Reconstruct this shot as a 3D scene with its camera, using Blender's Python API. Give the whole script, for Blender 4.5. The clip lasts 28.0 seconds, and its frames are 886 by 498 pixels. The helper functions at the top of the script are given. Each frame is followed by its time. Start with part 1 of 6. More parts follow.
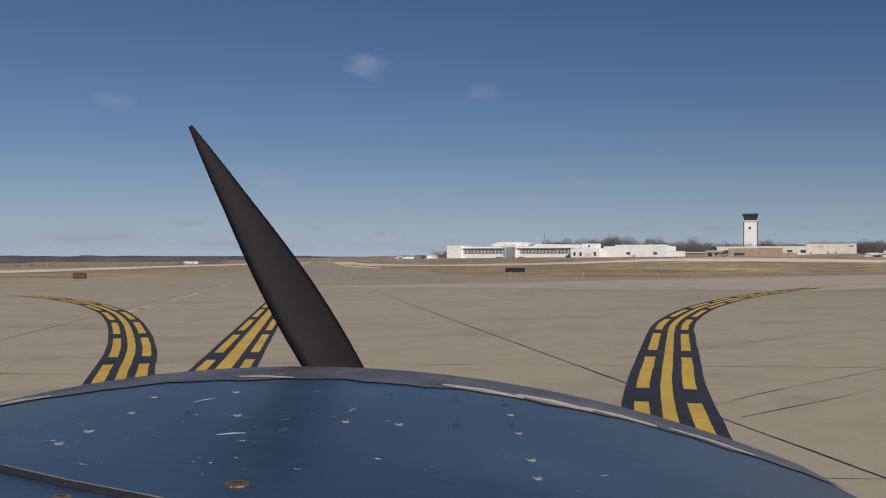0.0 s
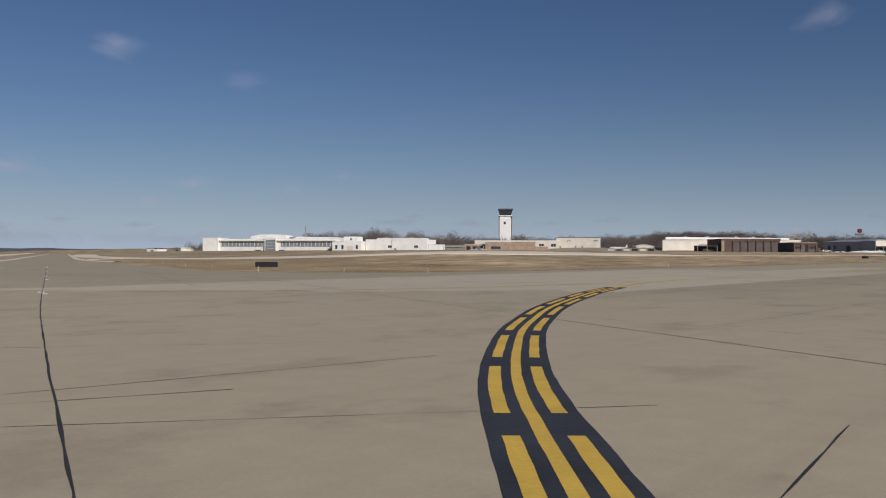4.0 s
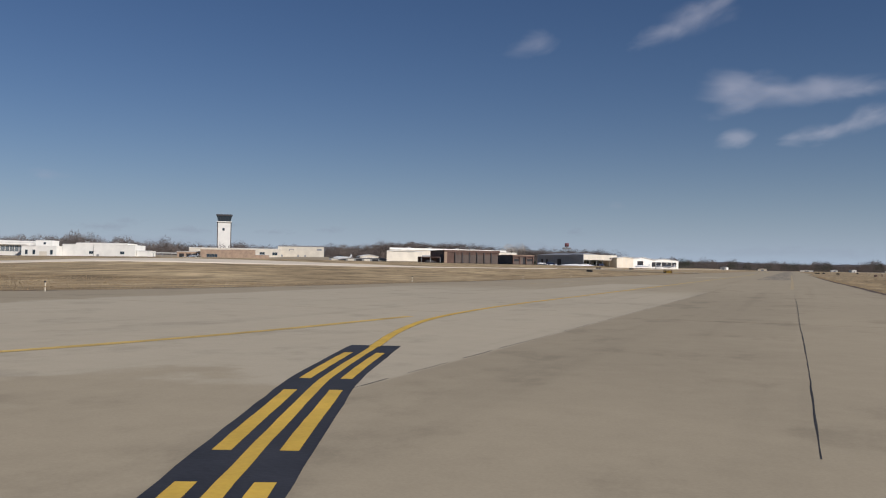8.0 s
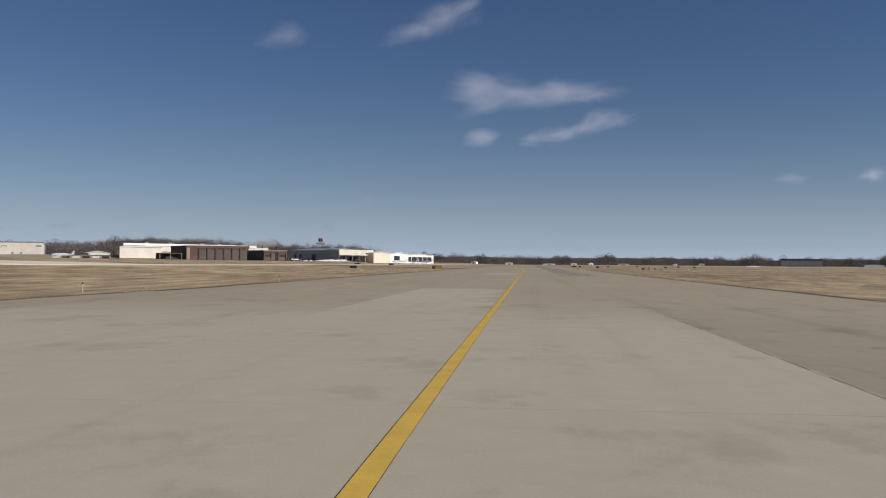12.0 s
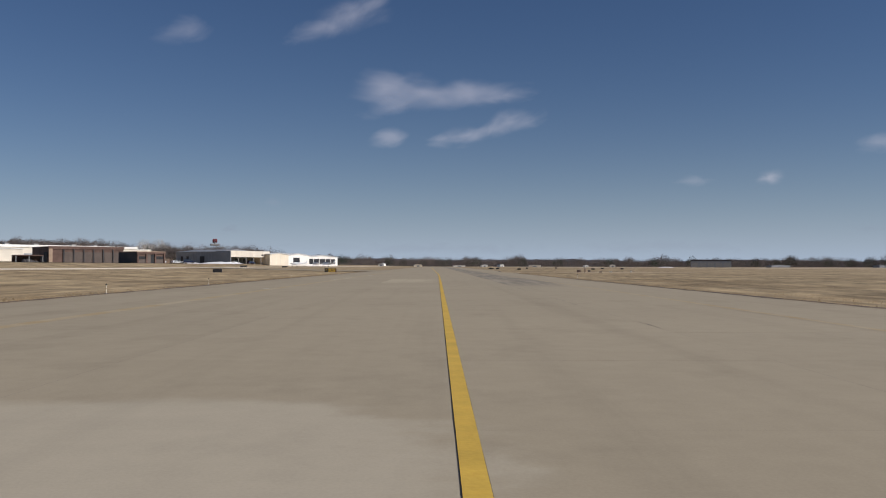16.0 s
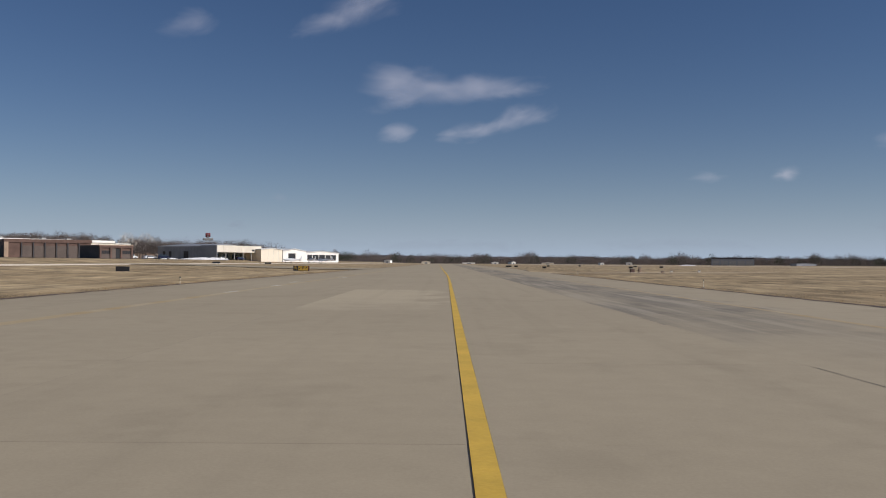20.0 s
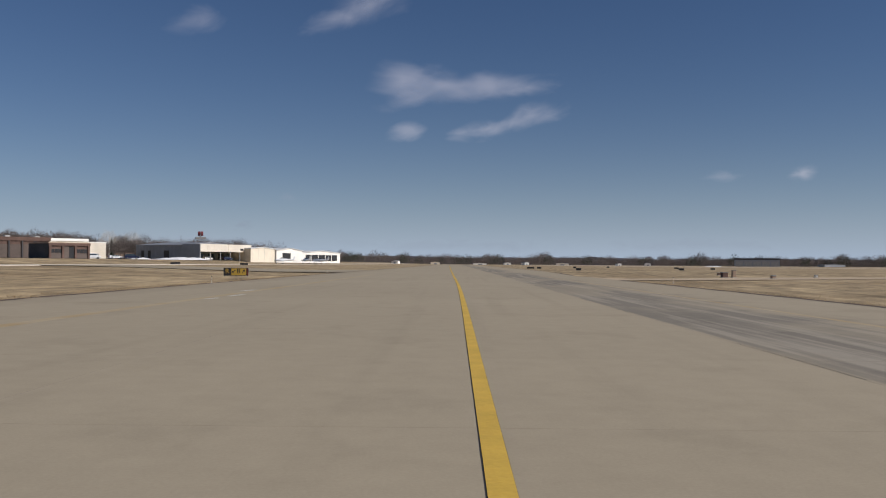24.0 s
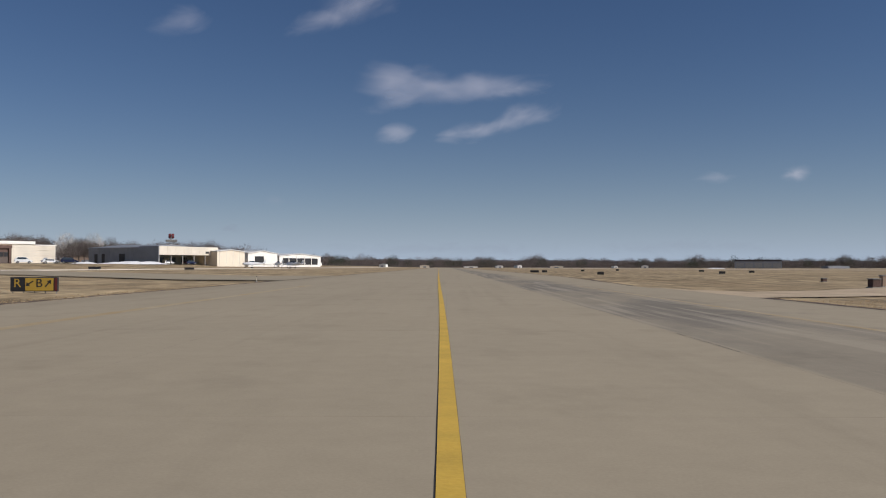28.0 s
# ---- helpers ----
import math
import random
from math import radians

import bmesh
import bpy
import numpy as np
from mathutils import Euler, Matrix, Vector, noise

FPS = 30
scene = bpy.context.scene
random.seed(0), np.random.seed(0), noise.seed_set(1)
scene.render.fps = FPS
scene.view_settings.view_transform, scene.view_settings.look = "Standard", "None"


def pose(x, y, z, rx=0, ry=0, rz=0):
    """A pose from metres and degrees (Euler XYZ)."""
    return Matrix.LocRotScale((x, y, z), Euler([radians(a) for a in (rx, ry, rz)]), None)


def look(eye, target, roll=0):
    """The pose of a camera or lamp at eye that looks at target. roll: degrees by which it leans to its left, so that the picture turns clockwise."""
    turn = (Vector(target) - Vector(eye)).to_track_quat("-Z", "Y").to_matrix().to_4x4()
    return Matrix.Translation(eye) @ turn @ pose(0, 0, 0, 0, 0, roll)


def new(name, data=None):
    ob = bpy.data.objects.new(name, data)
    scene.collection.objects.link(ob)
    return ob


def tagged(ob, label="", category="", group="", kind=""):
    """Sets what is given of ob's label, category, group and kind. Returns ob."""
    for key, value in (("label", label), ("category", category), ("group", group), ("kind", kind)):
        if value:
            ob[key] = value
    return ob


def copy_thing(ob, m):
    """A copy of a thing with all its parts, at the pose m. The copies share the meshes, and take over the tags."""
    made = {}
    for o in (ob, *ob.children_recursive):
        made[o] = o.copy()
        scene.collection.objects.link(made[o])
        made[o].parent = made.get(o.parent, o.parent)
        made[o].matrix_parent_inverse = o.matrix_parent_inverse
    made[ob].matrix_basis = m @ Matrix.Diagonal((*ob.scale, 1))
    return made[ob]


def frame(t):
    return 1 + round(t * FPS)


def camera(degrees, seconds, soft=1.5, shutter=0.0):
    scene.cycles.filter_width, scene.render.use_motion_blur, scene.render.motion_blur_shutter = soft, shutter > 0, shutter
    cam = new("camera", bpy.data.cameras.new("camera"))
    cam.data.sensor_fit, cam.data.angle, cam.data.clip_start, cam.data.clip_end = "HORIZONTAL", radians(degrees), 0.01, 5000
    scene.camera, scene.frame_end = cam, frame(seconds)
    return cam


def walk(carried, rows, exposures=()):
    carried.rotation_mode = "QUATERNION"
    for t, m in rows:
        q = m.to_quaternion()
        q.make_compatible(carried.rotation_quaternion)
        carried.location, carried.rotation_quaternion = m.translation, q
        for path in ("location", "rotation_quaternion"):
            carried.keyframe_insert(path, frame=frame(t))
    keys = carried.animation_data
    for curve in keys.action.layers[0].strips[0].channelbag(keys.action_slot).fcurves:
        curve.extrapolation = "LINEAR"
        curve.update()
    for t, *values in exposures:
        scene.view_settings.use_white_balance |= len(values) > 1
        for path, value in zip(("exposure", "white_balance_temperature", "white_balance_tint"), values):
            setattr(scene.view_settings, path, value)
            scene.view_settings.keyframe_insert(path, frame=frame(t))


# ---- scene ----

# ---- camera: taxiing behind the windshield of a light aircraft, right turn, then straight on ----
EYE = 1.57
EXPO = 0.0
PATH = [
    (0, pose(29.75, -67.95, EYE, 90.65, -0.01, 53.43)),
    (0.5, pose(29.19, -67.50, EYE, 90.50, -0.06, 52.37)),
    (1, pose(28.54, -66.97, EYE, 90.54, -0.00, 51.05)),
    (1.5, pose(27.73, -66.22, EYE, 90.40, 0.00, 49.86)),
    (2, pose(26.72, -65.36, EYE, 89.87, -0.09, 47.66)),
    (2.5, pose(25.59, -64.23, EYE, 90.18, 0.01, 44.94)),
    (3, pose(24.38, -62.85, EYE, 90.25, 0.11, 42.69)),
    (3.5, pose(23.09, -61.33, EYE, 90.34, -0.00, 40.55)),
    (5.5, pose(17.65, -53.60, EYE, 90.18, -0.38, 32.42)),
    (6, pose(16.26, -51.18, EYE, 90.55, -0.25, 30.42)),
    (6.5, pose(14.72, -48.62, EYE, 89.95, -0.02, 28.18)),
    (7, pose(13.23, -45.79, EYE, 90.26, -0.20, 25.96)),
    (7.5, pose(11.61, -42.46, EYE, 90.31, -0.16, 23.47)),
    (8, pose(10.11, -38.88, EYE, 90.99, -0.93, 21.04)),
    (8.5, pose(8.75, -35.30, EYE, 90.55, -0.44, 18.83)),
    (9, pose(7.28, -31.73, EYE, 90.41, -0.38, 17.04)),
    (9.5, pose(5.86, -28.14, EYE, 90.53, -0.47, 15.12)),
    (10, pose(4.59, -24.53, EYE, 90.54, -0.44, 13.39)),
    (10.5, pose(3.45, -20.93, EYE, 90.80, -0.29, 11.57)),
    (11, pose(2.61, -17.24, EYE, 90.60, -0.04, 9.54)),
    (11.5, pose(1.89, -13.19, EYE, 90.74, -0.38, 7.51)),
    (12, pose(1.13, -9.06, EYE, 90.90, -0.36, 5.41)),
    (12.5, pose(0.66, -4.92, EYE, 91.02, -0.28, 3.89)),
    (14.5, pose(-0.24, 16.56, EYE, 91.04, -0.18, 0.94)),
    (15, pose(-0.28, 22.54, EYE, 91.05, -0.23, 0.46)),
    (15.5, pose(-0.30, 28.61, EYE, 90.89, -0.31, -0.05)),
    (16, pose(-0.25, 34.78, EYE, 91.05, -0.11, -0.37)),
    (16.5, pose(-0.22, 41.01, EYE, 91.07, -0.00, -0.29)),
    (17, pose(-0.18, 47.29, EYE, 90.86, -0.17, -0.15)),
    (17.5, pose(-0.15, 53.58, EYE, 91.06, 0.03, 0.10)),
    (18, pose(-0.16, 59.84, EYE, 90.95, -0.12, 0.37)),
    (18.5, pose(-0.23, 66.05, EYE, 91.08, -0.13, 0.66)),
    (19, pose(-0.30, 72.21, EYE, 90.88, -0.10, 0.73)),
    (19.5, pose(-0.33, 78.32, EYE, 90.95, -0.19, 0.47)),
    (20, pose(-0.26, 84.38, EYE, 90.86, -0.34, 0.18)),
    (20.5, pose(-0.23, 90.40, EYE, 90.88, -0.41, 0.01)),
    (21, pose(-0.18, 96.39, EYE, 90.95, -0.39, 0.01)),
    (21.5, pose(-0.15, 102.33, EYE, 91.04, -0.36, 0.00)),
    (22, pose(-0.13, 108.34, EYE, 90.92, -0.31, 0.03)),
    (22.5, pose(-0.13, 114.36, EYE, 90.97, -0.33, 0.11)),
    (24.5, pose(-0.29, 138.09, EYE, 90.89, -0.37, 0.92)),
    (25, pose(-0.21, 143.54, EYE, 90.95, -0.35, 0.59)),
    (25.5, pose(-0.14, 148.89, EYE, 90.97, -0.34, 0.28)),
    (26, pose(-0.19, 154.08, EYE, 90.98, -0.36, 0.17)),
    (26.5, pose(-0.16, 159.25, EYE, 90.86, -0.48, 0.12)),
    (27, pose(-0.12, 164.35, EYE, 91.00, -0.37, 0.10)),
    (27.5, pose(-0.08, 169.34, EYE, 91.00, -0.30, 0.16)),
    (28, pose(-0.04, 174.29, EYE, 91.11, -0.08, 0.21)),
]
cam = camera(52.19, 28.0, soft=1.1)
walk(cam, PATH, exposures=[(0.0, EXPO - 0.17, 5300, 15), (3.0, EXPO - 0.17, 5300, 15), (7.0, EXPO - 0.05, 5300, 15), (12.0, EXPO, 5300, 15), (28.0, EXPO, 5300, 15)])

# ---- daylight: clear winter sky, low sun to the right of the taxiway ----
SUN_AZ, SUN_EL = 104.0, 31.0      # degrees from +y towards +x, and up
world = bpy.data.worlds.new("sky")
scene.world = world
world.use_nodes = True
wn = world.node_tree
sky = wn.nodes.new("ShaderNodeTexSky")
sky.sky_type, sky.sun_disc = "NISHITA", False
sky.sun_elevation, sky.sun_rotation = radians(SUN_EL), radians(SUN_AZ)
sky.air_density, sky.dust_density, sky.ozone_density = 1.0, 0.0, 3.0
haze = wn.nodes.new("ShaderNodeMix")
haze.data_type, haze.blend_type = "RGBA", "MULTIPLY"
haze.inputs[0].default_value, haze.inputs[7].default_value = 1.0, (1.015, 0.985, 1.0, 1)      # crisp winter air
wn.links.new(sky.outputs[0], haze.inputs[6])
wdir, wsep, pale_air = wn.nodes.new("ShaderNodeTexCoord"), wn.nodes.new("ShaderNodeSeparateXYZ"), wn.nodes.new("ShaderNodeMix")
up, thin_out, share = wn.nodes.new("ShaderNodeMath"), wn.nodes.new("ShaderNodeMath"), wn.nodes.new("ShaderNodeMath")
up.operation, thin_out.operation, share.operation = "MAXIMUM", "POWER", "MULTIPLY"      # pale air that thins out upwards, all round the horizon
up.inputs[1].default_value, thin_out.inputs[0].default_value, share.inputs[1].default_value = 0.0, 0.00000002, 0.95
pale_air.data_type = "RGBA"
pale_air.inputs[7].default_value = (11.6, 12.65, 12.7, 1)
wn.links.new(wdir.outputs["Generated"], wsep.inputs[0])
wn.links.new(wsep.outputs[2], up.inputs[0])
wn.links.new(up.outputs[0], thin_out.inputs[1])
wn.links.new(thin_out.outputs[0], share.inputs[0])
wn.links.new(share.outputs[0], pale_air.inputs[0])
wn.links.new(haze.outputs[2], pale_air.inputs[6])
wn.links.new(pale_air.outputs[2], wn.nodes["Background"].inputs[0])
wn.nodes["Background"].inputs[1].default_value = 0.038
sun = new("sun", bpy.data.lights.new("sun", "SUN"))
sun.data.energy, sun.data.angle, sun.data.color = 4.9, radians(0.5), (1.0, 0.86, 0.655)
sa, se = radians(SUN_AZ), radians(SUN_EL)
SUN_DIR = Vector((math.sin(sa) * math.cos(se), math.cos(sa) * math.cos(se), math.sin(se)))
sun.matrix_world = look(SUN_DIR * 200, (0, 0, 0))


# ---- materials ----
def mat(name, color, rough=0.8, metal=0.0, vary=0.25, scale=1.0, fine=25.0, bump=0.2, tint=None, piece=0.0, spec=0.5):
    """Base colour varied at two scales (large stains, fine grain), with a fine relief."""
    m = bpy.data.materials.new(name)
    m.use_nodes = True
    n, l = m.node_tree.nodes, m.node_tree.links
    b = n["Principled BSDF"]
    b.inputs["Roughness"].default_value, b.inputs["Metallic"].default_value = rough, metal
    b.inputs["Specular IOR Level"].default_value = spec
    co = n.new("ShaderNodeTexCoord")
    big, small = n.new("ShaderNodeTexNoise"), n.new("ShaderNodeTexNoise")
    big.inputs["Scale"].default_value, small.inputs["Scale"].default_value = scale, fine
    big.inputs["Detail"].default_value, small.inputs["Detail"].default_value = 6.0, 3.0
    l.new(co.outputs["Object"], big.inputs["Vector"]), l.new(co.outputs["Object"], small.inputs["Vector"])
    ramp = n.new("ShaderNodeValToRGB")
    lo = [c * (1 - vary) for c in color]
    hi = [min(1, c * (1 + vary * 0.8)) for c in (tint or color)]
    ramp.color_ramp.elements[0].color, ramp.color_ramp.elements[0].position = (*lo, 1), 0.3
    ramp.color_ramp.elements[1].color, ramp.color_ramp.elements[1].position = (*hi, 1), 0.72
    l.new(big.outputs["Fac"], ramp.inputs[0])
    mix = n.new("ShaderNodeMix")
    mix.data_type, mix.blend_type = "RGBA", "OVERLAY"
    mix.inputs[0].default_value = min(1.0, vary * 1.2)
    l.new(ramp.outputs[0], mix.inputs[6]), l.new(small.outputs["Fac"], mix.inputs[7])
    last = mix.outputs[2]
    if piece:
        info, ms, mul = n.new("ShaderNodeObjectInfo"), n.new("ShaderNodeMapRange"), n.new("ShaderNodeMix")
        ms.inputs["To Min"].default_value, ms.inputs["To Max"].default_value = 1 - piece, 1 + piece * 0.6
        l.new(info.outputs["Random"], ms.inputs["Value"])
        mul.data_type, mul.blend_type = "RGBA", "MULTIPLY"
        mul.inputs[0].default_value = 1.0
        l.new(last, mul.inputs[6]), l.new(ms.outputs[0], mul.inputs[7])
        last = mul.outputs[2]
    l.new(last, b.inputs["Base Color"])
    if bump:
        bp = n.new("ShaderNodeBump")
        bp.inputs["Strength"].default_value, bp.inputs["Distance"].default_value = bump, 0.02
        l.new(small.outputs["Fac"], bp.inputs["Height"]), l.new(bp.outputs[0], b.inputs["Normal"])
    return m


def ground_mat(name, color, tint, streak, mix_amount=0.5, fine=30.0, bump=0.12):
    """Dry mown grass or worn concrete: world-sized patches, long streaks along y and fine speckle."""
    m = mat(name, color, rough=0.95, vary=0.22, scale=0.06, fine=fine, bump=bump, tint=tint, spec=0.2)
    n, l = m.node_tree.nodes, m.node_tree.links
    b = n["Principled BSDF"]
    base = b.inputs["Base Color"].links[0].from_socket
    co = n.new("ShaderNodeTexCoord")
    mp, st, rp = n.new("ShaderNodeMapping"), n.new("ShaderNodeTexNoise"), n.new("ShaderNodeValToRGB")
    mp.inputs["Scale"].default_value = streak
    st.inputs["Scale"].default_value, st.inputs["Detail"].default_value = 1.0, 8.0
    st.inputs["Roughness"].default_value = 0.65
    l.new(co.outputs["Object"], mp.inputs[0]), l.new(mp.outputs[0], st.inputs["Vector"]), l.new(st.outputs["Fac"], rp.inputs[0])
    rp.color_ramp.elements[0].color, rp.color_ramp.elements[0].position = (0.5, 0.5, 0.5, 1), 0.36
    rp.color_ramp.elements[1].color, rp.color_ramp.elements[1].position = (1, 1, 1, 1), 0.6
    mul = n.new("ShaderNodeMix")
    mul.data_type, mul.blend_type = "RGBA", "MULTIPLY"
    mul.inputs[0].default_value = mix_amount
    l.new(base, mul.inputs[6]), l.new(rp.outputs[0], mul.inputs[7])
    pm, pn, pr, patch = n.new("ShaderNodeMapping"), n.new("ShaderNodeTexNoise"), n.new("ShaderNodeMapRange"), n.new("ShaderNodeMix")
    pm.inputs["Scale"].default_value = (0.5, 0.15, 0.2)      # trampled and damp patches
    pn.inputs["Scale"].default_value, pn.inputs["Detail"].default_value, pn.inputs["Roughness"].default_value = 1.0, 7.0, 0.68
    pr.inputs["From Min"].default_value, pr.inputs["From Max"].default_value = 0.38, 0.58
    pr.inputs["To Min"].default_value, pr.inputs["To Max"].default_value = 1.0 - 0.55 * mix_amount, 1.0
    patch.data_type, patch.blend_type = "RGBA", "MULTIPLY"
    patch.inputs[0].default_value = 1.0
    l.new(co.outputs["Object"], pm.inputs[0]), l.new(pm.outputs[0], pn.inputs["Vector"]), l.new(pn.outputs["Fac"], pr.inputs["Value"])
    l.new(mul.outputs[2], patch.inputs[6]), l.new(pr.outputs[0], patch.inputs[7]), l.new(patch.outputs[2], b.inputs["Base Color"])
    return m


def pave_mat(name, piece=0.0):
    """Worn concrete in world metres: swept pale areas beside darker oily ones, tyre streaks, blotches and fine grit."""
    m = bpy.data.materials.new(name)
    m.use_nodes = True
    n, l = m.node_tree.nodes, m.node_tree.links
    b = n["Principled BSDF"]
    b.inputs["Roughness"].default_value, b.inputs["Specular IOR Level"].default_value = 0.92, 0.25
    pos = n.new("ShaderNodeNewGeometry").outputs["Position"]
    xyz = n.new("ShaderNodeSeparateXYZ")
    l.new(pos, xyz.inputs[0])

    def op(kind, *ins):
        q = n.new("ShaderNodeMath")
        q.operation = kind
        for k, v in enumerate(ins):
            if isinstance(v, (int, float)):
                q.inputs[k].default_value = v
            else:
                l.new(v, q.inputs[k])
        return q.outputs[0]

    def grain(scale, stretch=(1, 1, 1), detail=6.0, rough=0.6, shift=0.0):
        mp, t = n.new("ShaderNodeMapping"), n.new("ShaderNodeTexNoise")
        mp.inputs["Scale"].default_value, mp.inputs["Location"].default_value = stretch, (shift, shift * 2, 0)
        t.inputs["Scale"].default_value, t.inputs["Detail"].default_value, t.inputs["Roughness"].default_value = scale, detail, rough
        l.new(pos, mp.inputs[0]), l.new(mp.outputs[0], t.inputs["Vector"])
        return t.outputs["Fac"]

    def ramp(v, a, c):
        r = n.new("ShaderNodeMapRange")
        r.interpolation_type = "SMOOTHSTEP"
        r.inputs["From Min"].default_value, r.inputs["From Max"].default_value = a, c
        l.new(v, r.inputs["Value"])
        return r.outputs[0]

    x, y = xyz.outputs[0], xyz.outputs[1]
    wob = grain(0.35, detail=5.0)
    xw = op("ADD", x, op("MULTIPLY", op("SUBTRACT", wob, 0.5), 7.0))
    yw = op("ADD", y, op("MULTIPLY", op("SUBTRACT", grain(0.25, shift=40.0), 0.5), 14.0))
    # swept pale area before the straight taxiway, and the cleaner lane left of the joint
    edge = op("SUBTRACT", yw, op("ADD", op("MULTIPLY", op("MINIMUM", x, 1.5), 0.84), -31.3))
    mid = op("MULTIPLY", ramp(x, -5.22, -5.18), op("SUBTRACT", 1.0, ramp(xw, -1.2, 0.4)))
    ends = op("ADD", op("MULTIPLY", mid, ramp(op("ADD", y, op("MULTIPLY", wob, 1.2)), 45.0, 45.8)), op("MULTIPLY", op("SUBTRACT", 1.0, mid), ramp(yw, 10.0, 27.0)))
    pale = op("MULTIPLY", op("MULTIPLY", ramp(edge, -0.6, 1.2), op("SUBTRACT", 1.0, ramp(x, 5.17, 5.27))), op("MULTIPLY", ramp(op("ADD", x, op("MULTIPLY", op("SUBTRACT", wob, 0.5), 3.0)), -15.3, -14.3), op("SUBTRACT", 1.0, ends)))
    # oily dark lane on the other side
    patches = ramp(grain(0.11, (1.0, 0.32, 1.0), 7.0, 0.62, 13.0), 0.45, 0.56)
    dark = op("MULTIPLY", op("MULTIPLY", op("MULTIPLY", ramp(x, 5.15, 5.3), ramp(yw, -34.0, -22.0)), op("SUBTRACT", 1.0, ramp(xw, 9.0, 11.5))),
              op("MAXIMUM", op("SUBTRACT", 1.0, ramp(yw, 12.0, 30.0)), op("MULTIPLY", ramp(yw, 94.0, 116.0), op("ADD", 0.45, op("MULTIPLY", patches, 0.55)))))
    blot = ramp(grain(0.42, (1.0, 0.7, 1.0), 8.0, 0.66, 7.0), 0.52, 0.66)
    broad = grain(0.045, detail=4.0, shift=3.0)
    tyre = ramp(grain(1.0, (0.9, 0.02, 1.0), 4.0, 0.6, 21.0), 0.5, 0.75)
    grit = grain(30.0, detail=3.0)
    mott = grain(1.7, detail=7.0, rough=0.7, shift=9.0)
    fresh = op("MULTIPLY", op("MULTIPLY", ramp(x, -5.22, -5.18), op("SUBTRACT", 1.0, ramp(xw, -1.2, -0.1))), op("MULTIPLY", ramp(yw, 112.0, 118.0), op("SUBTRACT", 1.0, ramp(y, 133.8, 134.6))))
    v = op("ADD", 0.90, op("MULTIPLY", broad, 0.2))
    v = op("ADD", v, op("MULTIPLY", fresh, 0.2))
    v = op("SUBTRACT", v, op("MULTIPLY", op("SUBTRACT", 1.0, ramp(x, -15.4, -14.6)), 0.05))      # dusty outer edge
    v = op("ADD", v, op("MULTIPLY", op("SUBTRACT", 1.0, ramp(yw, -44.0, -28.0)), 0.1))      # paler tone towards the junction
    v = op("ADD", v, op("MULTIPLY", pale, 0.19))
    wipe = ramp(grain(1.0, (1.6, 0.045, 1.0), 6.0, 0.62, 31.0), 0.47, 0.62)
    v = op("SUBTRACT", v, op("MULTIPLY", dark, op("SUBTRACT", op("ADD", 0.1, op("MULTIPLY", ramp(y, 60.0, 98.0), 0.3)), op("MULTIPLY", wipe, op("MULTIPLY", ramp(y, 60.0, 98.0), 0.36)))))
    v = op("SUBTRACT", v, op("MULTIPLY", blot, op("SUBTRACT", 0.17, op("MULTIPLY", ramp(y, 15.0, 45.0), 0.09))))
    v = op("SUBTRACT", v, op("MULTIPLY", tyre, 0.09))
    v = op("ADD", v, op("MULTIPLY", op("SUBTRACT", grit, 0.5), 0.22))
    v = op("ADD", v, op("MULTIPLY", op("SUBTRACT", mott, 0.5), 0.24))
    if piece:
        info = n.new("ShaderNodeObjectInfo")
        v = op("ADD", v, op("MULTIPLY", op("SUBTRACT", info.outputs["Random"], 0.5), piece))
    col = n.new("ShaderNodeMix")
    col.data_type = "RGBA"
    col.inputs[6].default_value, col.inputs[7].default_value = (0.360, 0.302, 0.205, 1), (0.368, 0.318, 0.230, 1)
    l.new(pale, col.inputs[0])
    oil = n.new("ShaderNodeMix")          # oily concrete is greyer
    oil.data_type = "RGBA"
    oil.inputs[7].default_value = (0.342, 0.298, 0.226, 1)
    l.new(op("MULTIPLY", dark, ramp(y, 60.0, 98.0)), oil.inputs[0]), l.new(col.outputs[2], oil.inputs[6])
    sc = n.new("ShaderNodeVectorMath")
    sc.operation = "SCALE"
    l.new(oil.outputs[2], sc.inputs[0]), l.new(v, sc.inputs["Scale"]), l.new(sc.outputs[0], b.inputs["Base Color"])
    bp = n.new("ShaderNodeBump")
    bp.inputs["Strength"].default_value, bp.inputs["Distance"].default_value = 0.12, 0.01
    l.new(grit, bp.inputs["Height"]), l.new(bp.outputs[0], b.inputs["Normal"])
    return m


GRASS = ground_mat("dry_grass", (0.43, 0.312, 0.163), (0.57, 0.44, 0.25), (1.1, 0.045, 0.2), 0.8, 5.0, 0.25)
TUFT = mat("straw_tufts", (0.45, 0.33, 0.185), rough=0.95, vary=0.3, scale=0.25, fine=6.0, bump=0.0, tint=(0.52, 0.40, 0.24), spec=0.1)
tn = TUFT.node_tree
through_light, both = tn.nodes.new("ShaderNodeBsdfTranslucent"), tn.nodes.new("ShaderNodeMixShader")
through_light.inputs[0].default_value = (0.52, 0.40, 0.24, 1)
both.inputs[0].default_value = 0.5
tn.links.new(tn.nodes["Principled BSDF"].outputs[0], both.inputs[1]), tn.links.new(through_light.outputs[0], both.inputs[2])
tn.links.new(both.outputs[0], tn.nodes["Material Output"].inputs[0])
CONCRETE = pave_mat("worn_concrete")
PALE = ground_mat("pale_concrete", (0.405, 0.362, 0.295), (0.45, 0.405, 0.335), (0.1, 0.04, 0.1), 0.25)
SLAB = pave_mat("slab_concrete", 0.035)
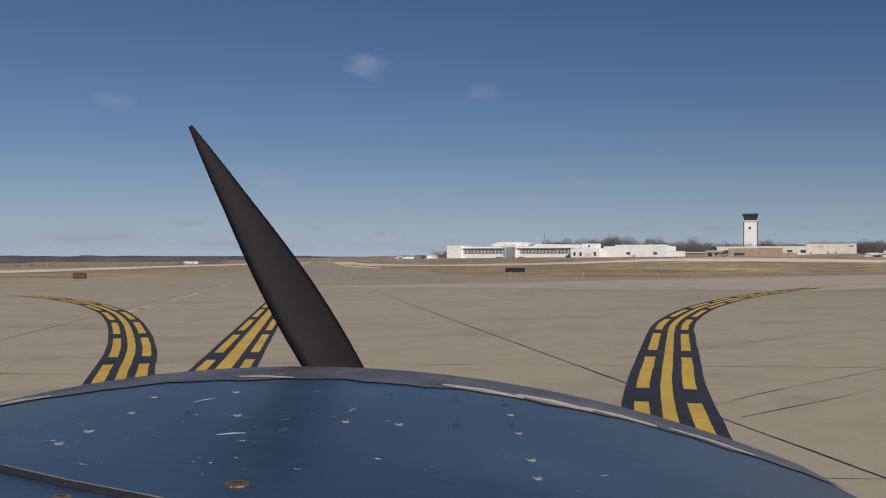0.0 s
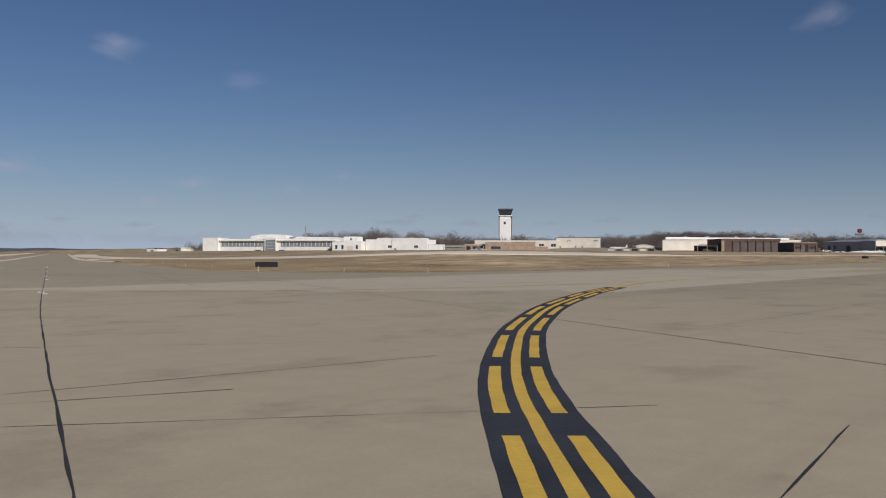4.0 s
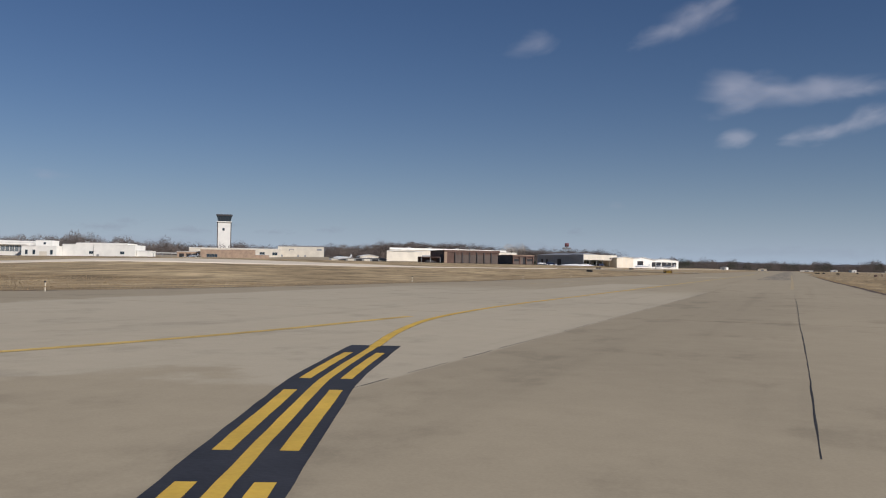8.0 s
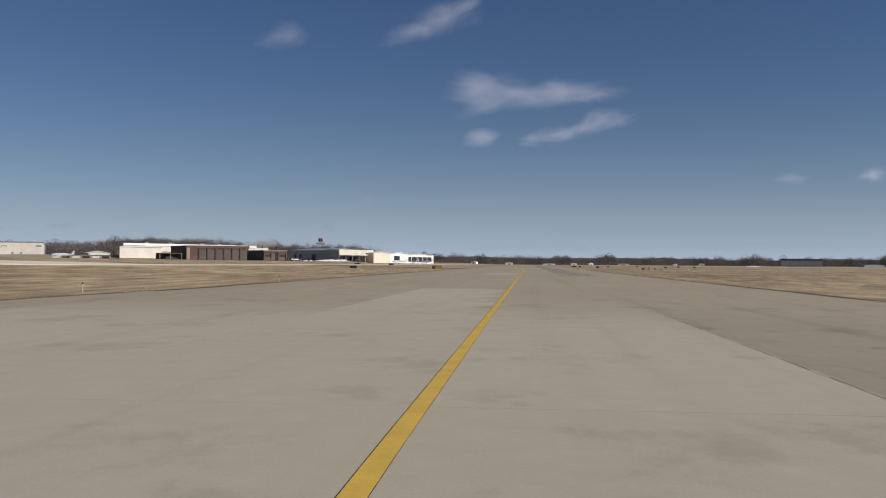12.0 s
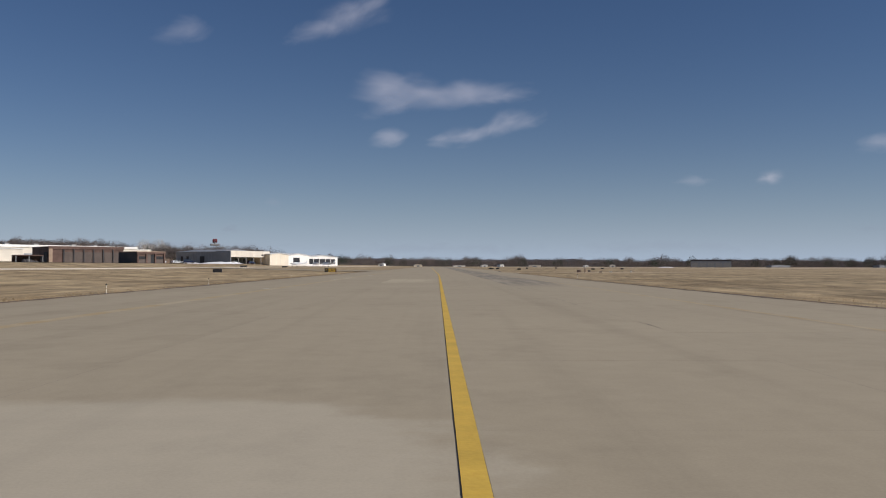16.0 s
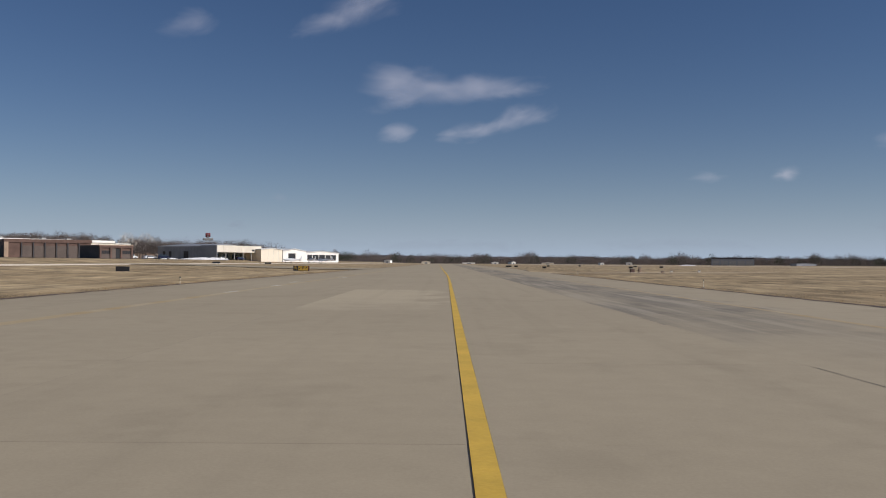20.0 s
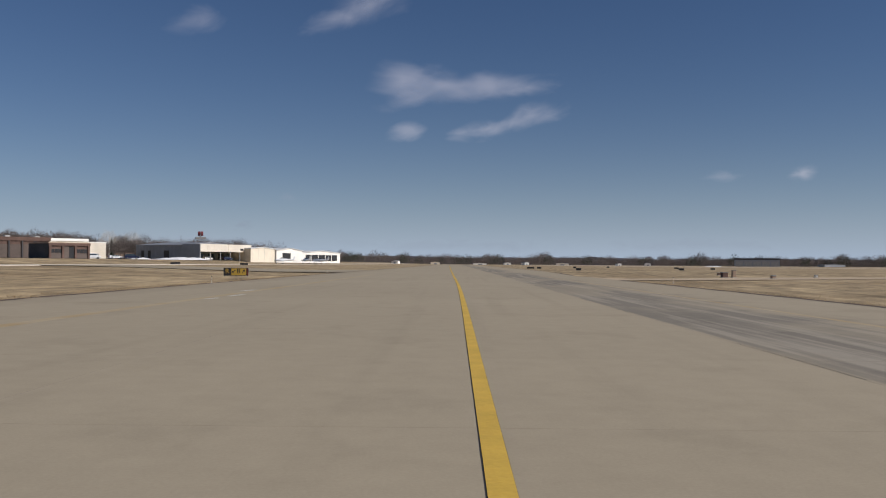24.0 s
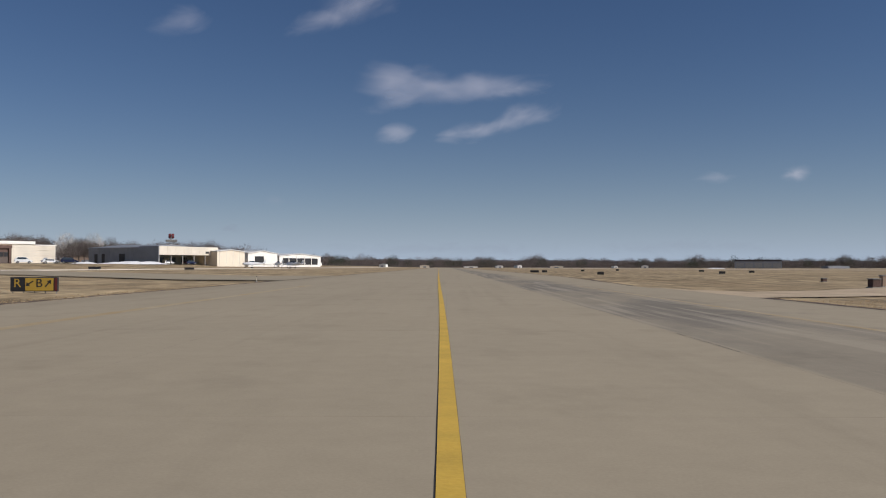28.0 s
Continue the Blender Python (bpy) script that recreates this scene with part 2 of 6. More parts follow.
BED = mat("joint_filler", (0.215, 0.185, 0.145), rough=0.95, vary=0.3, scale=2.0, fine=20.0)
TAR = mat("tar_seal", (0.035, 0.03, 0.027), rough=0.7, vary=0.4, scale=3.0, fine=30.0)
YELLOW = mat("yellow_marking_paint", (0.62, 0.40, 0.045), rough=0.7, vary=0.15, scale=1.2, fine=20.0, bump=0.15)
WORN_YELLOW = mat("worn_yellow_paint", (0.56, 0.39, 0.10), rough=0.8, vary=0.3, scale=0.9, fine=14.0, bump=0.15)
FADED = mat("faded_yellow_paint", (0.43, 0.31, 0.14), rough=0.9, vary=0.16, scale=0.5, fine=9.0, bump=0.1, tint=(0.37, 0.305, 0.2))
WHITE_MARK = mat("white_marking_paint", (0.62, 0.60, 0.52), rough=0.8, vary=0.25, scale=1.2, fine=20.0)
BLACK_PAINT = mat("black_marking_paint", (0.028, 0.028, 0.034), rough=0.75, vary=0.35, scale=1.0, fine=18.0, bump=0.15)
WHITE_WALL = mat("white_painted_wall", (0.80, 0.77, 0.70), rough=0.75, vary=0.08, scale=0.3, fine=6.0, bump=0.1)
OFF_WHITE = mat("off_white_metal_siding", (0.66, 0.60, 0.49), rough=0.65, vary=0.1, scale=0.3, fine=6.0, bump=0.1)
CREAM_WALL = mat("cream_metal_siding", (0.72, 0.64, 0.50), rough=0.6, vary=0.08, scale=0.3, fine=6.0, bump=0.1)
BROWN_WALL = mat("brown_brick", (0.122, 0.075, 0.057), rough=0.9, vary=0.25, scale=0.6, fine=8.0, bump=0.3)
BROWN_DOOR = mat("brown_door_panel", (0.105, 0.078, 0.062), rough=0.7, vary=0.15, scale=0.5, fine=5.0)
TAN_WALL = mat("tan_brick", (0.36, 0.26, 0.18), rough=0.9, vary=0.2, scale=0.6, fine=8.0, bump=0.3)
GREY_WALL = mat("grey_metal_siding", (0.24, 0.245, 0.26), rough=0.55, vary=0.12, scale=0.4, fine=6.0)
ROOF = mat("pale_roof_membrane", (0.62, 0.61, 0.58), rough=0.85, vary=0.12, scale=0.3, fine=5.0)
DARK_ROOF = mat("dark_roof", (0.06, 0.055, 0.055), rough=0.85, vary=0.2, scale=0.4, fine=5.0)
GLASS = mat("dark_window_glass", (0.035, 0.05, 0.065), rough=0.08, vary=0.1, scale=0.5, fine=3.0, bump=0.0)
# the sky's reflection is painted into this glass as a pale base colour
SKY_GLASS = mat("sky_pale_window_glass", (0.20, 0.225, 0.235), rough=0.12, vary=0.25, scale=0.35, fine=2.0, bump=0.0)
# on opening panels this near-black paints the unlit inside onto a closed wall
DARK = mat("dark_opening", (0.02, 0.02, 0.022), rough=0.8, vary=0.2, scale=0.6, fine=4.0)
STEEL = mat("painted_steel", (0.30, 0.29, 0.27), rough=0.5, metal=0.3, vary=0.15, scale=1.0, fine=12.0)
RED = mat("red_paint", (0.15, 0.026, 0.026), rough=0.5, vary=0.2, scale=1.0, fine=10.0)
WHITE_PAINT = mat("white_gloss_paint", (0.8, 0.8, 0.79), rough=0.3, vary=0.06, scale=1.0, fine=8.0, bump=0.0)
BLUE_CAR = mat("dark_blue_car_paint", (0.012, 0.017, 0.05), rough=0.25, vary=0.1, scale=1.0, fine=8.0, bump=0.0)
TYRE = mat("rubber", (0.02, 0.02, 0.02), rough=0.85, vary=0.2, scale=4.0, fine=30.0)
SNOW = mat("old_snow", (0.78, 0.765, 0.74), rough=0.9, vary=0.12, scale=0.5, fine=4.0, bump=0.6)
SIGN_YELLOW = mat("yellow_sign_face", (0.42, 0.27, 0.03), rough=0.45, vary=0.1, scale=2.0, fine=14.0, bump=0.05)
SIGN_BLACK = mat("black_sign_face", (0.018, 0.018, 0.02), rough=0.5, vary=0.3, scale=2.0, fine=14.0, bump=0.05)
SIGN_RED = mat("red_sign_face", (0.11, 0.018, 0.015), rough=0.5, vary=0.2, scale=2.0, fine=14.0, bump=0.05)
TRACK = mat("sandy_track", (0.47, 0.36, 0.225), rough=0.95, vary=0.25, scale=0.4, fine=9.0, bump=0.4)
RECESS = mat("grey_green_siding", (0.26, 0.27, 0.235), rough=0.7, vary=0.15, scale=0.6, fine=6.0)
PALE_BARK = mat("pale_sycamore_bark", (0.50, 0.45, 0.38), rough=0.9, vary=0.3, scale=0.8, fine=6.0)
SOIL = mat("bare_soil", (0.11, 0.075, 0.05), rough=0.95, vary=0.4, scale=0.8, fine=12.0)
STRIP = mat("bleached_concrete", (0.66, 0.57, 0.44), rough=0.9, vary=0.12, scale=0.1, fine=6.0)
BARK = mat("grey_brown_bark", (0.13, 0.105, 0.085), rough=0.95, vary=0.3, scale=1.0, fine=10.0)
TWIG = mat("bare_twigs", (0.14, 0.115, 0.1), rough=0.95, vary=0.35, scale=0.15, fine=3.0, bump=0.0)
FIR = mat("dark_conifer", (0.03, 0.042, 0.022), rough=0.95, vary=0.4, scale=0.4, fine=5.0, bump=0.0)
HILL = mat("distant_wooded_hill", (0.075, 0.07, 0.078), rough=1.0, vary=0.3, scale=0.01, fine=0.08, bump=0.0)
BRASS = mat("dull_brass", (0.42, 0.30, 0.16), rough=0.4, metal=0.8, vary=0.3, scale=30.0, fine=200.0)
SCUFF = mat("scuffed_blue_paint", (0.26, 0.32, 0.40), rough=0.6, vary=0.3, scale=20.0, fine=120.0, bump=0.0)
BLUE_PAINT = mat("worn_dark_blue_paint", (0.047, 0.077, 0.125), rough=0.36, metal=0.2, vary=0.3, scale=3.0, fine=60.0, bump=0.0)
BLADE = mat("black_propeller_paint", (0.016, 0.013, 0.013), spec=0.15, rough=0.7, vary=0.1, scale=4.0, fine=40.0, bump=0.0)
WORN_LIP = mat("worn_bare_metal_lip", (0.17, 0.16, 0.16), rough=0.5, metal=0.4, vary=0.35, scale=9.0, fine=60.0, bump=0.1)


# ---- helpers of this scene ----
def smooth(a, b, v):
    v = min(1.0, max(0.0, (v - a) / (b - a)))
    return v * v * (3 - 2 * v)


def off_t1(x, y):
    """Distance from the centre line of the taxiway that runs ahead at the start, to its north side."""
    return 0.482 * x + 0.876 * y + 46.45


def terrain(x, y):
    s = off_t1(x, y)
    far = smooth(90, 260, y)          # the rise swings away from the straight taxiway
    z = (0.95 - 0.2 * far) * min(1.0, max(0.0, (-30 - x) / (22 + 14 * far))) * smooth(18, 75, s)
    z += (1.25 + 0.2 * far) * smooth(-58 - 26 * far, -84 - 24 * far, x) * smooth(30, 90, s)
    z += 2.9 * smooth(425, 480, y) * smooth(-170, -250, x)
    z -= 9.0 * smooth(-32, -120, s) * smooth(-150, -330, x)      # the field falls away beyond the far strip
    return z


def part(name, bm, material, parent=None, label=""):
    me = bpy.data.meshes.new(name)
    bm.normal_update()
    bm.to_mesh(me)
    bm.free()
    me.materials.append(material)
    ob = new(name, me)
    if parent:
        ob.parent = parent
    if label:
        ob["label"] = label
    return ob


def thing(name, m, label, category, group="", kind=""):
    ob = new(name)
    ob.matrix_world = m
    return tagged(ob, label, category, group, kind)


def boxes(*specs, bevel=0.0):
    """One bmesh of boxes, each (x0, x1, y0, y1, z0, z1)."""
    bm = bmesh.new()
    for x0, x1, y0, y1, z0, z1 in specs:
        bmesh.ops.create_cube(bm, size=1, matrix=Matrix.LocRotScale(((x0 + x1) / 2, (y0 + y1) / 2, (z0 + z1) / 2), None, (x1 - x0, y1 - y0, z1 - z0)))
    if bevel:
        bmesh.ops.bevel(bm, geom=bm.edges[:], offset=bevel, segments=2, affect="EDGES", profile=0.5)
    return bm


def tube(points, radii, sides=8, cap=True):
    bm = bmesh.new()
    rings = []
    pts = [Vector(p) for p in points]
    for i, p in enumerate(pts):
        d = (pts[min(i + 1, len(pts) - 1)] - pts[max(i - 1, 0)]).normalized()
        a = d.orthogonal().normalized()
        c = d.cross(a)
        rings.append([bm.verts.new(p + (a * math.cos(6.2832 * k / sides) + c * math.sin(6.2832 * k / sides)) * radii[i]) for k in range(sides)])
    for r0, r1 in zip(rings, rings[1:]):
        for k in range(sides):
            bm.faces.new((r0[k], r0[(k + 1) % sides], r1[(k + 1) % sides], r1[k]))
    if cap:
        bm.faces.new(rings[0][::-1]), bm.faces.new(rings[-1])
    return bm


def prism(profile, y0, y1):
    """A profile in x, z pulled from y0 to y1."""
    bm = bmesh.new()
    a = [bm.verts.new((x, y0, z)) for x, z in profile]
    b = [bm.verts.new((x, y1, z)) for x, z in profile]
    n = len(profile)
    for k in range(n):
        bm.faces.new((a[k], a[(k + 1) % n], b[(k + 1) % n], b[k]))
    bm.faces.new(a[::-1]), bm.faces.new(b)
    bmesh.ops.recalc_face_normals(bm, faces=bm.faces)
    return bm


def along(path, step):
    """Points, directions and lengths at even steps along a smooth curve through the path."""
    p = [Vector((*q, 0)) for q in path]
    p = [2 * p[0] - p[1]] + p + [2 * p[-1] - p[-2]]
    dense = []
    for i in range(1, len(p) - 2):
        for k in range(24):
            t = k / 24
            dense.append(0.5 * (2 * p[i] + (p[i + 1] - p[i - 1]) * t + (2 * p[i - 1] - 5 * p[i] + 4 * p[i + 1] - p[i + 2]) * t * t
                                + (3 * p[i] - p[i - 1] - 3 * p[i + 1] + p[i + 2]) * t ** 3))
    dense.append(p[-2])
    out, total, want = [], 0.0, 0.0
    for a, b in zip(dense, dense[1:]):
        seg = (b - a).length
        while seg > 0 and want <= total + seg:
            out.append((a.lerp(b, (want - total) / seg), (b - a).normalized()))
            want += step
        total += seg
    return out


def ribbon(points, left, right, z, ragged=0.0, seed=1):
    """A flat painted band along points with directions, from left to right of them (metres), laid on the terrain."""
    bm = bmesh.new()
    rnd = random.Random(seed)
    prev = None
    for p, d in points:
        n = Vector((-d.y, d.x, 0))
        a, b = p + n * (left + rnd.uniform(-ragged, ragged)), p + n * (right + rnd.uniform(-ragged, ragged))
        row = (bm.verts.new((a.x, a.y, terrain(a.x, a.y) + z)), bm.verts.new((b.x, b.y, terrain(b.x, b.y) + z)))
        if prev:
            bm.faces.new((prev[1], row[1], row[0], prev[0]))
        prev = row
    return bm


def sheet(outline, z, grid=None):
    """A flat paved sheet from its outline."""
    bm = bmesh.new()
    vs = [bm.verts.new((x, y, z)) for x, y in outline]
    es = [bm.edges.new((vs[i], vs[(i + 1) % len(vs)])) for i in range(len(vs))]
    bmesh.ops.triangle_fill(bm, edges=es, use_beauty=True)
    for f in bm.faces:
        if f.normal.z < 0:
            f.normal_flip()
    bm.normal_update()
    for f in bm.faces:
        if f.normal.z < 0:
            f.normal_flip()
    return bm


# ---- ground: one sheet of dry grass to the horizon, with a gentle rise towards the buildings ----
def ground_sheet():
    xs = [-4800, -3200, -2200, -1500, -1000, -800, -650] + list(range(-540, -150, 13)) + list(range(-150, 66, 4)) + [75, 95, 130, 180, 260, 380, 600, 1000, 1600, 2600, 4800]
    ys = [-4800, -2500, -1200, -600, -300, -150] + list(range(-90, 330, 5)) + list(range(330, 820, 14)) + [860, 950, 1200, 1700, 2500, 3400, 4800]
    bm = bmesh.new()
    g = [[bm.verts.new((x, y, terrain(x, y) + 0.05 * noise.noise(Vector((x * 0.07, y * 0.05, 0))) * (1 if x < -19 or x > 17 else 0))) for y in ys] for x in xs]
    for i in range(len(xs) - 1):
        for j in range(len(ys) - 1):
            bm.faces.new((g[i][j], g[i + 1][j], g[i + 1][j + 1], g[i][j + 1]))
    for f in bm.faces:
        f.smooth = True
    return bm


tagged(part("ground", ground_sheet(), GRASS), "flat field of dry straw-coloured winter grass", "ground", kind="structure")

# paved surfaces: T2 runs along y, T1 leaves it towards the far left
T1 = Vector((-0.876, 0.482, 0))
N1 = Vector((0.482, 0.876, 0))
TOP = 0.06


def t1(u, s):
    """Plan point u metres along T1 from its meeting with T2 and s metres to its north side."""
    return (5 + T1.x * u + N1.x * s, -55.8 + T1.y * u + N1.y * s)


outline = [(-17.3, 240), (15.3, 240), (15.3, 110), (15.7, 60), (15.8, 20), (18, -2), (30, -14), (60, -22), (110, -50), (110, -140), t1(-40, -60), t1(8, -34), t1(30, -17.5),
           t1(47, -13.5), t1(61, -12.2), t1(85, -10.4), t1(120, -7.6), t1(1500, -7.6), t1(1500, 6.5), t1(138, 6.5), t1(118, 9.0), t1(84, 13.8), t1(66, 14.5), (-42, -13.0), (-38.5, -14.4), (-35, -14.9), (-31, -14.4), (-27, -12.2), (-23, -8), (-20.4, 1), (-19.2, 10), (-18.2, 33), (-17.3, 60)]
apron = tagged(part("pavement", sheet(outline, TOP), CONCRETE), "worn grey-beige concrete taxiway junction with wide curved fillets", "pavement", kind="structure")
far_strip = tagged(part("taxiway", sheet([(-17.3, 240), (-17.3, 1250), (17.8, 1250), (17.8, 600), (17.5, 318), (15.9, 272), (14.6, 246), (14.6, 240)], TOP), CONCRETE),
                   "long straight worn concrete taxiway running into the distance", "taxiway", kind="structure")
bed = tagged(part("taxiway", sheet([(-17.1, -11.7), (15.1, -11.7), (15.1, 219.9), (-17.1, 219.9)], TOP + 0.0022), BED),
             "concrete taxiway of wide slabs with thin dark joints", "taxiway", kind="structure")


def slab_mesh(w, d):
    bm = boxes((-w / 2, w / 2, -d / 2, d / 2, -0.02, 0.014))
    me = bpy.data.meshes.new("slab")
    bm.to_mesh(me)
    bm.free()
    return me


def furrowed(x0, x1, y0, y1, pitch, amp, seed):
    """Rough mown grass with low uneven ridges along y, sunk into the field at its borders."""
    nx, ny = int((x1 - x0) / (pitch / 4)), int((y1 - y0) / 5)
    vs, fs = [], []
    for i in range(nx + 1):
        x = x0 + (x1 - x0) * i / nx
        for j in range(ny + 1):
            y = y0 + (y1 - y0) * j / ny
            rim = min(1.0, i / 4, (nx - i) / 4, j / 2, (ny - j) / 2)
            q = noise.noise(Vector((x * 0.55 + seed, y * 0.02, 0))) + 0.5 * noise.noise(Vector((x * 1.7, y * 0.05, seed)))
            z = 0.05 + amp * (0.55 * math.sin(6.2832 * x / pitch + 1.6 * q) + 0.9 * q)
            vs.append((x, y, terrain(x, y) + z * rim - 0.08 * (1 - rim)))
    for i in range(nx):
        for j in range(ny):
            k = i * (ny + 1) + j
            fs.append((k, k + ny + 1, k + ny + 2, k + 1))
    me = bpy.data.meshes.new("ground")
    me.from_pydata(vs, [], fs)
    me.materials.append(GRASS)
    for f in me.polygons:
        f.use_smooth = True
    return tagged(new("ground", me), "furrowed dry winter grass beside the taxiway", "ground", kind="structure")


furrowed(16.3, 75.0, 22, 217, 1.7, 0.075, 3)
furrowed(18.6, 75.0, 262, 520, 1.7, 0.075, 5)
furrowed(-58.0, -18.4, 12, 262, 2.3, 0.045, 8)

# pale concrete strip (parallel taxiway) beyond the grass, and the apron before the buildings
def draped(path, left, right, z, step=4):
    """A low strip that follows the terrain, with edges sunk into the ground."""
    bm = bmesh.new()
    prev = None
    for p, d in along(path, step):
        n = Vector((-d.y, d.x, 0))
        row = []
        for q, dz in ((left - 0.8, -0.3), (left, 0), (left * 0.5 + right * 0.5, 0), (right, 0), (right + 0.8, -0.3)):
            a = p + n * q
            row.append(bm.verts.new((a.x, a.y, terrain(a.x, a.y) + z + dz)))
        if prev:
            for k in range(4):
                bm.faces.new((prev[k], row[k], row[k + 1], prev[k + 1]))
        prev = row
    bmesh.ops.recalc_face_normals(bm, faces=bm.faces)
    return bm


tagged(part("road", draped([(-62, 1250), (-67, 560), (-76, 365), (-66, 160), (-68, 90), (-80, 60), (-110, 56), (-210, 78), (-420, 195)], -4.6, 4.6, 0.13), STRIP),
       "pale concrete strip beyond the dry grass", "road", kind="structure")
tagged(part("road", draped([(-30, -92), (-66, -64), (-97, -41.5), (-128, -20), (-155, -2), (-199, 28), (-280, 79), (-450, 172), (-800, 360)], -3.6, 3.6, 0.11), STRIP),
       "pale concrete strip beyond the first taxiway", "road", kind="structure")
for path in ([(-104, -3), (-122, 8.5), (-150, 24.5), (-200, 52), (-300, 107), (-520, 228)], [(-103, 17.5), (-124, 25), (-150, 38), (-200, 65), (-300, 120), (-520, 241)], [(-128, 27), (-150, 42), (-166, 58), (-170, 71)]):
    tagged(part("road", draped(path, -0.4, 0.4, 0.1, 3), STRIP), "bleached shoulder of the distant taxiway", "road", kind="structure")
tagged(part("road", sheet([(90, 1190), (1400, 910), (1400, 965), (90, 1255)], 0.12), STRIP), "pale distant strip across the field", "road", kind="structure")
tagged(part("road", draped([(90, 1320), (116, 960), (172, 730), (296, 590), (650, 470)], -6, 6, 0.13), STRIP),
       "pale distant concrete strip across the field", "road", kind="structure")


def draped_area(x0, x1, y0, y1, z, nx=12, ny=30, inside=None):
    bm = bmesh.new()
    g = [[bm.verts.new((x0 + (x1 - x0) * i / nx, y0 + (y1 - y0) * j / ny, 0)) for j in range(ny + 1)] for i in range(nx + 1)]
    for v in bm.verts:
        v.co.z = terrain(v.co.x, v.co.y) + z
    for i in range(nx):
        for j in range(ny):
            bm.faces.new((g[i][j], g[i + 1][j], g[i + 1][j + 1], g[i][j + 1]))
    return bm


tagged(part("pavement", draped_area(-214, -106, 215, 800, 0.08, 28, 80), CONCRETE), "worn concrete apron in front of the hangars", "pavement", kind="structure")
tagged(part("pavement", draped_area(-420, -216, 150, 520, 0.08, 36, 60), CONCRETE), "broad terminal apron of grey concrete", "pavement", kind="structure")



def side_branch():
    """Short taxiway that leaves to the parallel strip, with rounded grass corners, draped over the rise."""
    bm = bmesh.new()
    prev = None
    for k in range(25):
        u = k / 24
        x = -17.2 - 52.0 * u
        flare = 8.0 * (1 - u) ** 2.6 + 5.0 * max(0.0, u - 0.75) ** 2 * 16
        row = []
        for q in range(9):
            y = 276 - flare + (34 + 2 * flare) * q / 8 + 7 * u
            row.append(bm.verts.new((x, y, terrain(x, y) + 0.1)))
        if prev:
            for q in range(8):
                bm.faces.new((prev[q], prev[q + 1], row[q + 1], row[q]))
        prev = row
    bmesh.ops.recalc_face_normals(bm, faces=bm.faces)
    if bm.faces[0].normal.z < 0:
        bmesh.ops.reverse_faces(bm, faces=bm.faces)
    return bm


tagged(part("taxiway", side_branch(), CONCRETE), "short worn concrete taxiway branching to the parallel strip", "taxiway", kind="structure")

for path in ([(-17.5, 1250), (-17.5, 340), (-17.5, 318)],
             [(-18.6, 267.5), (-17.9, 264), (-17.5, 250), (-17.5, 60), (-18.4, 33), (-19.4, 10), (-20.6, 1), (-23.2, -7.9), (-27.1, -12.0), (-31, -14.2), (-35, -14.7)],
             [(15.4, 218.5), (15.4, 180), (15.4, 110), (15.8, 60), (16.0, 20)], [(14.7, 246), (16.0, 272), (17.6, 318), (17.9, 600), (17.9, 1000)]):
    tagged(part("verge", ribbon(along(path, 1.5), 0.22, -0.22, 0.075, 0.12, 12), SOIL), "narrow dark strip of bare soil between concrete and grass", "verge", kind="structure")

tagged(part("track", sheet([(15.2, 219), (22, 221.5), (34, 229), (62, 248), (62, 257), (34, 243.5), (24, 233), (18.5, 230), (16.2, 234), (15.2, 240)], TOP - 0.008), TRACK),
       "bare sandy track leaving the taxiway through dry grass", "track", kind="structure")

# ---- markings ----
marks = thing("taxiway_marking", Matrix(), "yellow taxiway lines with black borders on concrete", "marking", kind="structure")
CURVE_R = [(30.2, -68.0), (26.0, -63.2), (23.1, -59.9), (20.9, -57.2), (18.0, -53.6), (16.2, -51.3), (14.5, -48.85), (12.25, -45.3), (10.7, -42.5), (8.7, -38.6), (6.85, -34.4), (5.2, -30.3), (4.3, -27.9), (2.95, -23.6)]
LEAD = [(3.08, -24.0), (1.95, -20.4), (0.9, -16.0), (0.3, -11.0), (0.05, -5.0), (0.0, 5.0), (0.03, 60.0), (0.05, 140.0), (0.03, 168.0), (-0.06, 190.0), (-0.24, 212.0), (-0.47, 234.0), (-0.74, 262.0), (-1.1, 300.0), (-2.1, 420.0), (-6.0, 900.0)]
CURVE_L = [(20.9, -65.4), (17.7, -64.25), (14.6, -63.15), (11.0, -62.05), (7.1, -60.98), (2.7, -60.0), (-2.0, -59.35), (-6.0, -59.2), (-10.6, -59.5)]
LEFT_TAIL = [(-10.6, -59.5), (-18.0, -60.4), (-30.0, -63.0)]
LINE_T1 = [(26.2, -67.42), (16.8, -62.33), (6.0, -56.49), (-2.0, -52.16), (-10.0, -47.83)]
LINE_T1_FAR = [(-9.0, -48.37), (-24.0, -40.26), (-44.0, -29.44), (-66.0, -17.5)]
LEAD_LEFT = [(-22.0, -46.5), (-14.0, -43.2), (-8.5, -38.8), (-4.6, -34.6), (-2.5, -30.6), (-1.35, -26.4), (-0.6, -21.6), (-0.1, -14.0)]


